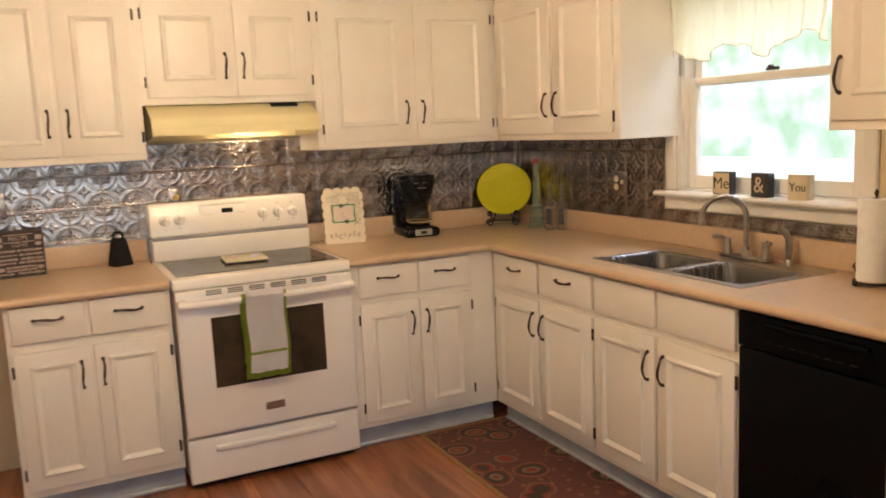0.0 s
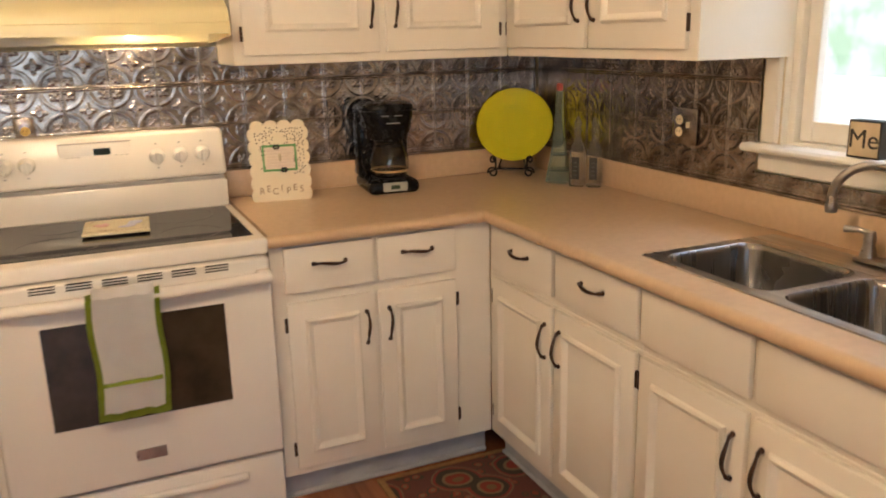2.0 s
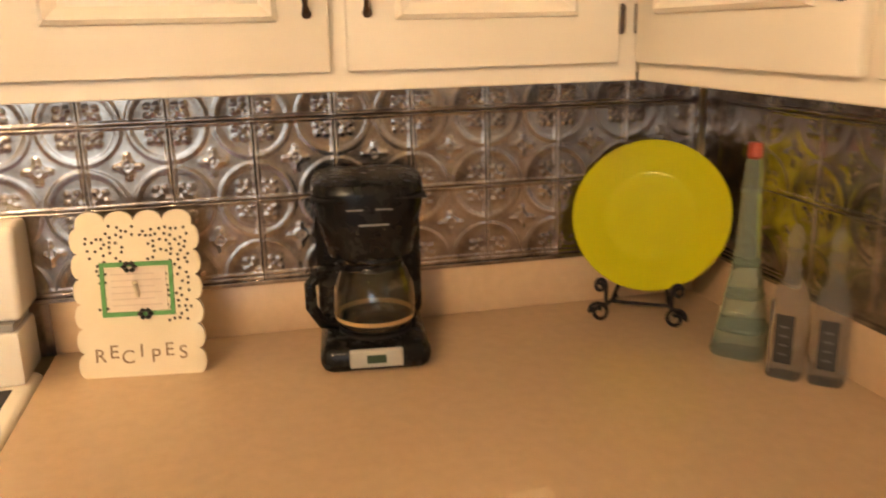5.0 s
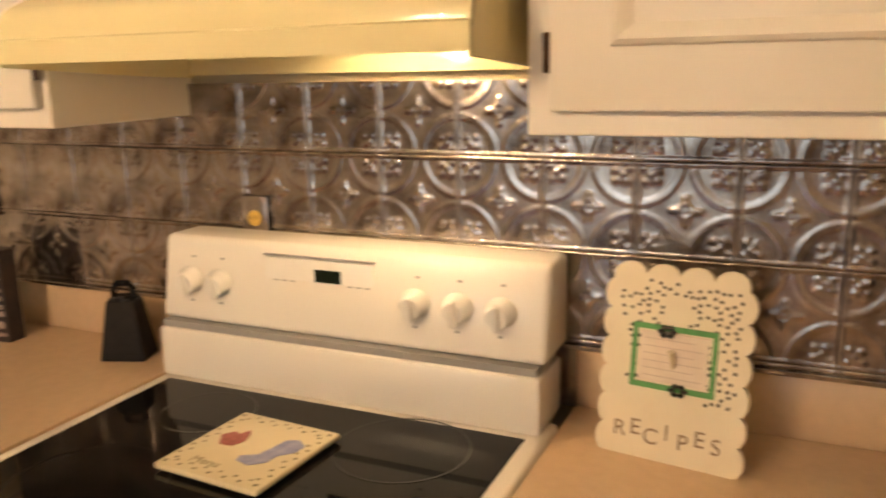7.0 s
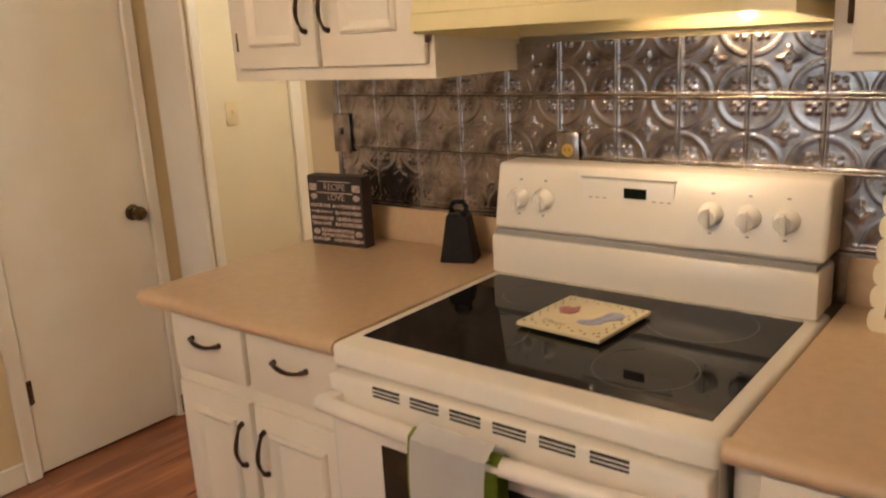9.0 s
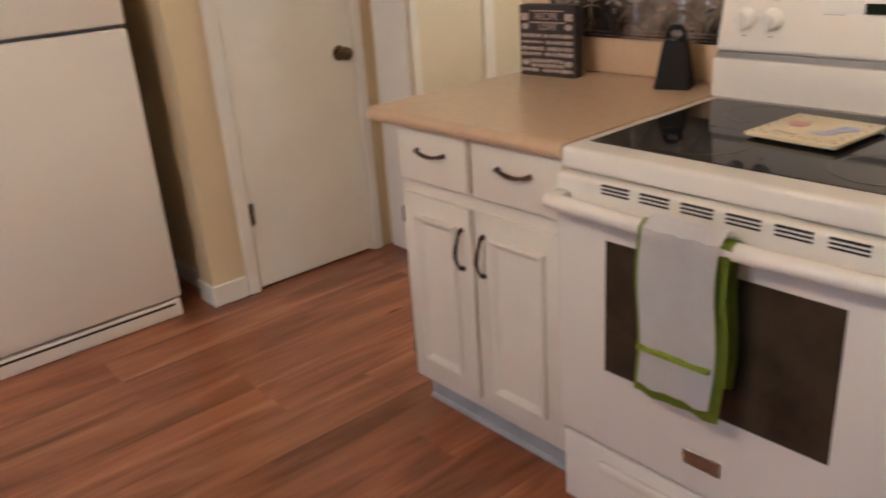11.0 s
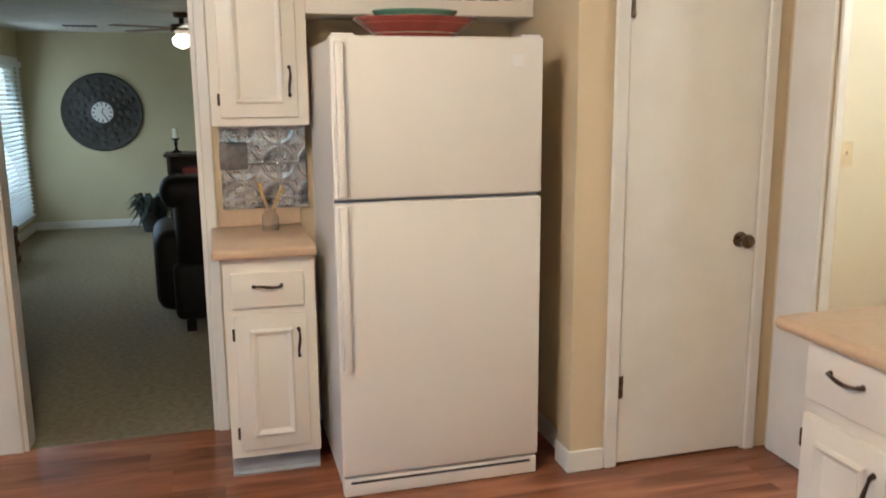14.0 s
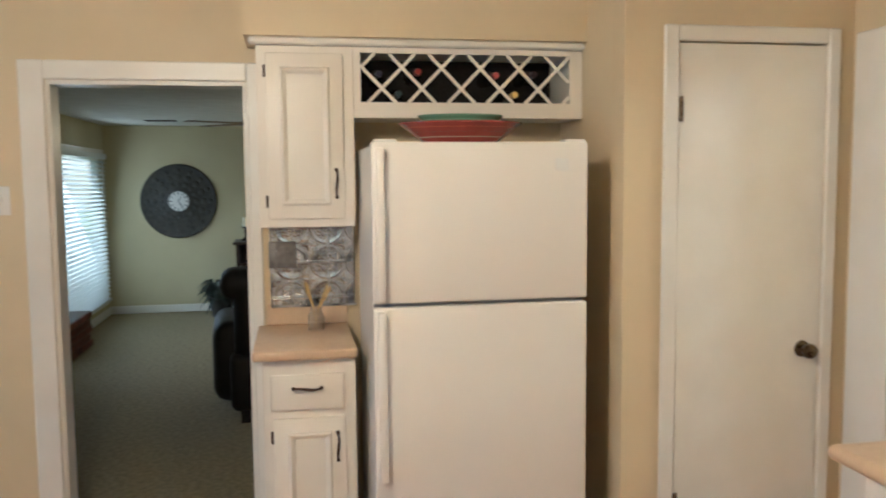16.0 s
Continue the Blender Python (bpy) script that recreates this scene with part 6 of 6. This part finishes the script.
for row in range(5):
    for k in range(4):
        x = -0.37 + 0.19 * k + (0.09 if row % 2 else 0)
        w = min(0.18, 0.385 - x)
        if w < 0.04:
            continue
        part("brick", boxes((x, x + w, 0.19, 0.213, 0.006 + row * 0.067, 0.062 + row * 0.067), bevel=0.003), BRICK, hb_)
    for k in range(2):
        part("brick", boxes((0.36, 0.385, 0.012 + k * 0.095, 0.100 + k * 0.095, 0.006 + row * 0.067, 0.062 + row * 0.067), bevel=0.003), BRICK, hb_)
# ceiling fan
fn = thing("ceiling_fan", (-5.35, 2.52, 2.19), "brown-bladed ceiling fan with lit glass shade, hanging in the living room", "ceiling fan")
part("mount", lathe([(0.07, 0), (0.06, -0.04), (0.02, -0.05), (0.02, -0.09), (0.09, -0.10), (0.10, -0.15), (0.05, -0.18)][::-1], 24), BRONZE, fn, "", True)
for k in range(5):
    b2 = boxes((0.10, 0.62, -0.06, 0.06, -0.135, -0.128), bevel=0.003)
    b2.transform(Matrix.Rotation(radians(72 * k + 12), 4, "Z"))
    part("blade", b2, mat("fan_blade_wood", (0.20, 0.12, 0.06), 0.4, color2=(0.14, 0.08, 0.04), scale=9) if k == 0 else bpy.data.materials["fan_blade_wood"], fn, "brown wooden blade")
part("shade", lathe([(0.02, -0.30), (0.075, -0.27), (0.085, -0.22), (0.05, -0.185)], 24), glow("warm_shade", (1.0, 0.82, 0.5), 3.0), fn, "lit glass shade", True)
vt = thing("ceiling_vent", (-6.9, 1.50, 2.19), "dark slotted vent in the living room ceiling", "vent")
part("frame", boxes((-0.07, 0.07, -0.16, 0.16, -0.008, 0.0), bevel=0.002), BRONZE, vt)
for k in range(6):
    part("slat", boxes((-0.055, 0.055, -0.13 + k * 0.05, -0.11 + k * 0.05, -0.012, -0.0085)), DARK, vt)

# kitchen ceiling lamp, behind the camera
kl = thing("ceiling_light", (1.2, 2.25, CH), "three-bulb kitchen ceiling light", "ceiling light")
part("mount_bar", boxes((-0.36, 0.36, -0.04, 0.04, -0.05, 0.0), bevel=0.01, seg=2), NICKEL, kl, "", True)
GLOB = glow("lit_bulb_glass", (1.0, 0.70, 0.38), 22.0)
for k, x in enumerate((-0.27, 0, 0.27)):
    part("socket", lathe([(0.022, -0.10), (0.025, -0.05)], 16, Matrix.Translation((x, 0, 0))), NICKEL, kl, "", True)
    o = part("bulb", lathe([(0.004, -0.195), (0.024, -0.185), (0.032, -0.155), (0.024, -0.125), (0.014, -0.10)], 16, Matrix.Translation((x, 0, 0))), GLOB, kl, "lit glass bulb", True)
    o.visible_shadow = False


# unseen heads, added to the fixture to go with the fill spots
for k, (x, to) in enumerate(((-0.14, (-0.4, 2.2)), (0.14, (1.0, 2.2)))):
    M = Matrix.Translation((x, 0, -0.09)) @ Vector((*to, -0.25)).to_track_quat("Z", "Y").to_matrix().to_4x4()
    part("added_spot_head", lathe([(0.018, -0.05), (0.030, -0.045), (0.034, 0.03), (0.030, 0.03), (0.026, -0.03)], 20, M, cap=False), NICKEL, kl, "", True).visible_shadow = False


# ---- pressed tin wall tiles ----
PITCH = 0.1524


def tin_height(u, v):
    """Relief of one motif, u and v from 0 to 1: beads along the edges, double arcs round the corners, leaves and a central flower."""
    du, dv = min(u, 1 - u), min(v, 1 - v)
    h = 0.0
    for d in (du, dv):
        h = max(h, 1.25 * math.exp(-((d - 0.022) / 0.012) ** 2))
    r = math.hypot(du, dv)
    if du > 0.035 and dv > 0.035:
        for rc_, w, k in ((0.425, 0.011, 0.6), (0.462, 0.012, 0.8)):
            h = max(h, k * math.exp(-((r - rc_) / w) ** 2))
        a = math.atan2(dv, du)
        for aa, rr, s in ((0.785, 0.20, 0.040), (0.45, 0.235, 0.034), (1.12, 0.235, 0.034), (0.785, 0.29, 0.030), (0.785, 0.115, 0.026)):
            px, py = rr * math.cos(aa), rr * math.sin(aa)
            h = max(h, 1.15 * math.exp(-(((du - px) ** 2 + (dv - py) ** 2) / s ** 2)))
        x, y = abs(u - 0.5), abs(v - 0.5)
        for px, py, s in ((0, 0, 0.026), (0.075, 0, 0.032), (0, 0.075, 0.032), (0.135, 0, 0.024), (0, 0.135, 0.024), (0.045, 0.045, 0.018)):
            h = max(h, 1.25 * math.exp(-(((x - px) ** 2 + (y - py) ** 2) / s ** 2)))
    return h * 0.0024


_tiles = {}


def tin_tile(key, u0, u1, v0, v1, m):
    if (key, m.name) in _tiles:
        return _tiles[(key, m.name)]
    nu, nv = max(4, int(44 * (u1 - u0))), max(3, int(44 * (v1 - v0)))
    vs, fs = [], []
    for j in range(nv + 1):
        for i in range(nu + 1):
            u, v = u0 + (u1 - u0) * i / nu, v0 + (v1 - v0) * j / nv
            vs.append(((u - u0) * PITCH, -tin_height(u, v), (v - v0) * PITCH))
    for j in range(nv):
        for i in range(nu):
            a = j * (nu + 1) + i
            fs.append((a, a + 1, a + nu + 2, a + nu + 1))
    me = bpy.data.meshes.new("tin_tile")
    me.from_pydata(vs, [], fs)
    me.materials.append(m)
    me.shade_smooth()
    _tiles[(key, m.name)] = me
    return me


def tin_wall(name, label, origin, turn, cols, rows, m, skip=None):
    """cols: (x0, x1, u0, u1); rows: (z0, z1, v0, v1), along the wall's face."""
    w = thing(name, origin, label, "wall tiles", turn=turn)
    tagged(w, kind="structure")
    xa, xb, za = cols[0][0], cols[-1][1], rows[0][0]
    for x0, x1, u0, u1 in cols:
        for z0, z1, v0, v1 in rows:
            if skip and skip(x0, x1, z0):
                continue
            ob = new("tile", tin_tile((round(u0, 3), round(u1, 3), round(v0, 3), round(v1, 3)), u0, u1, v0, v1, m))
            ob.parent, ob.location = w, (x0, 0, z0)
    return w


def spans(a, b, anchor):
    """Tile spans between a and b with a seam at anchor, as (from, to, u from, u to)."""
    k = math.floor((a - anchor) / PITCH + 1e-6)
    out, x = [], anchor + k * PITCH
    while x < b - 1e-4:
        s, e = max(a, x), min(b, x + PITCH)
        if e - s > 0.012:
            out.append((s, e, (s - x) / PITCH, (e - x) / PITCH))
        x += PITCH
    return out


ZR = spans(1.040, UZ - 0.002, 1.052)
wn = tin_wall("tin_splashback", "antiqued pressed tin tiles on the wall behind the range", (0, NW - 0.030, 0), 0, spans(0.600, EW - 0.028, 3.340 - 22 * PITCH), ZR, TIN)
ZH = spans(UZ - 0.002, 1.484, 1.052)
for x0, x1, u0, u1 in spans(1.24, 2.036, 3.340 - 22 * PITCH):
    for z0, z1, v0, v1 in ZH:
        ob = new("tile", tin_tile((round(u0, 3), round(u1, 3), round(v0, 3), round(v1, 3), 1), u0, u1, v0, v1, TIN))
        ob.parent, ob.location = wn, (x0, 0, z0)
part("edge_strip", boxes((0.600, EW - 0.03, -0.007, 0.0, 1.034, 1.042), (0.585, 0.600, -0.006, 0.0, 1.034, UZ - 0.002), bevel=0.001), TIN, wn)
part("range_backing", boxes((1.232, 2.03, -0.003, 0.0, 0.93, 1.034)), TIN, wn)
we = tin_wall("tin_splashback", "antiqued pressed tin tiles on the wall by the sink", (EW - 0.020, 4.79, 0), -90, spans(0.004, 4.79 - (WY1 + 0.064), 0.07), ZR, TIN)
part("edge_strip", boxes((0.0, 2.85, -0.007, 0.0, 1.034, 1.042), bevel=0.001), TIN, we)
zs = spans(1.040, WZ0 - 0.074, 1.052)
for x0, x1, u0, u1 in spans(4.79 - (WY1 + 0.064), 2.85, 0.07):
    for z0, z1, v0, v1 in zs:
        ob = new("tile", tin_tile((round(u0, 3), round(u1, 3), round(v0, 3), round(v1, 3), 2), u0, u1, v0, v1, TIN))
        ob.parent, ob.location = we, (x0, 0, z0)
ww_ = tin_wall("tin_splashback", "bright pressed tin tiles on the small wall beside the fridge", (WW + 0.022, 0, 0), 90, spans(2.765, 3.118, 2.850), spans(1.018, 1.370, 1.050), TIN2)
part("edge_strip", boxes((2.757, 3.126, -0.007, 0.0, 1.008, 1.018), (2.757, 2.765, -0.006, 0.0, 1.018, 1.370), bevel=0.001), TIN2, ww_)

# ---- floor boards ----
fl = thing("floor", (0, 0, 0), "reddish-brown laminate floor boards with dark grain", "floor")
tagged(fl, kind="structure")
_boards = {}
rnd = random.Random(21)
BW, BLn = 0.193, 1.22


def board(length):
    k = round(length, 2)
    if k not in _boards:
        bm = boxes((0.0003, BW - 0.0003, 0.0003, k - 0.0003, -0.012, 0.0), bevel=0.0003)
        me = bpy.data.meshes.new("board")
        bm.to_mesh(me)
        bm.free()
        me.materials.append(PLANK)
        _boards[k] = me
    return _boards[k]


x = -1.40
while x < 3.35:
    y = -1.68 - round(rnd.uniform(0.0, 1.1), 1)
    top = 4.93 if x < 0.9 else 4.83
    top = 7.0 if x < 0.9 else 4.83
    while y < top:
        y0, y1 = max(y, -1.68), min(y + BLn, top)
        if y1 - y0 > 0.02:
            ob = new("board", board(y1 - y0))
            ob.parent, ob.location = fl, (x, y0, 0)
        y += BLn
    x += BW
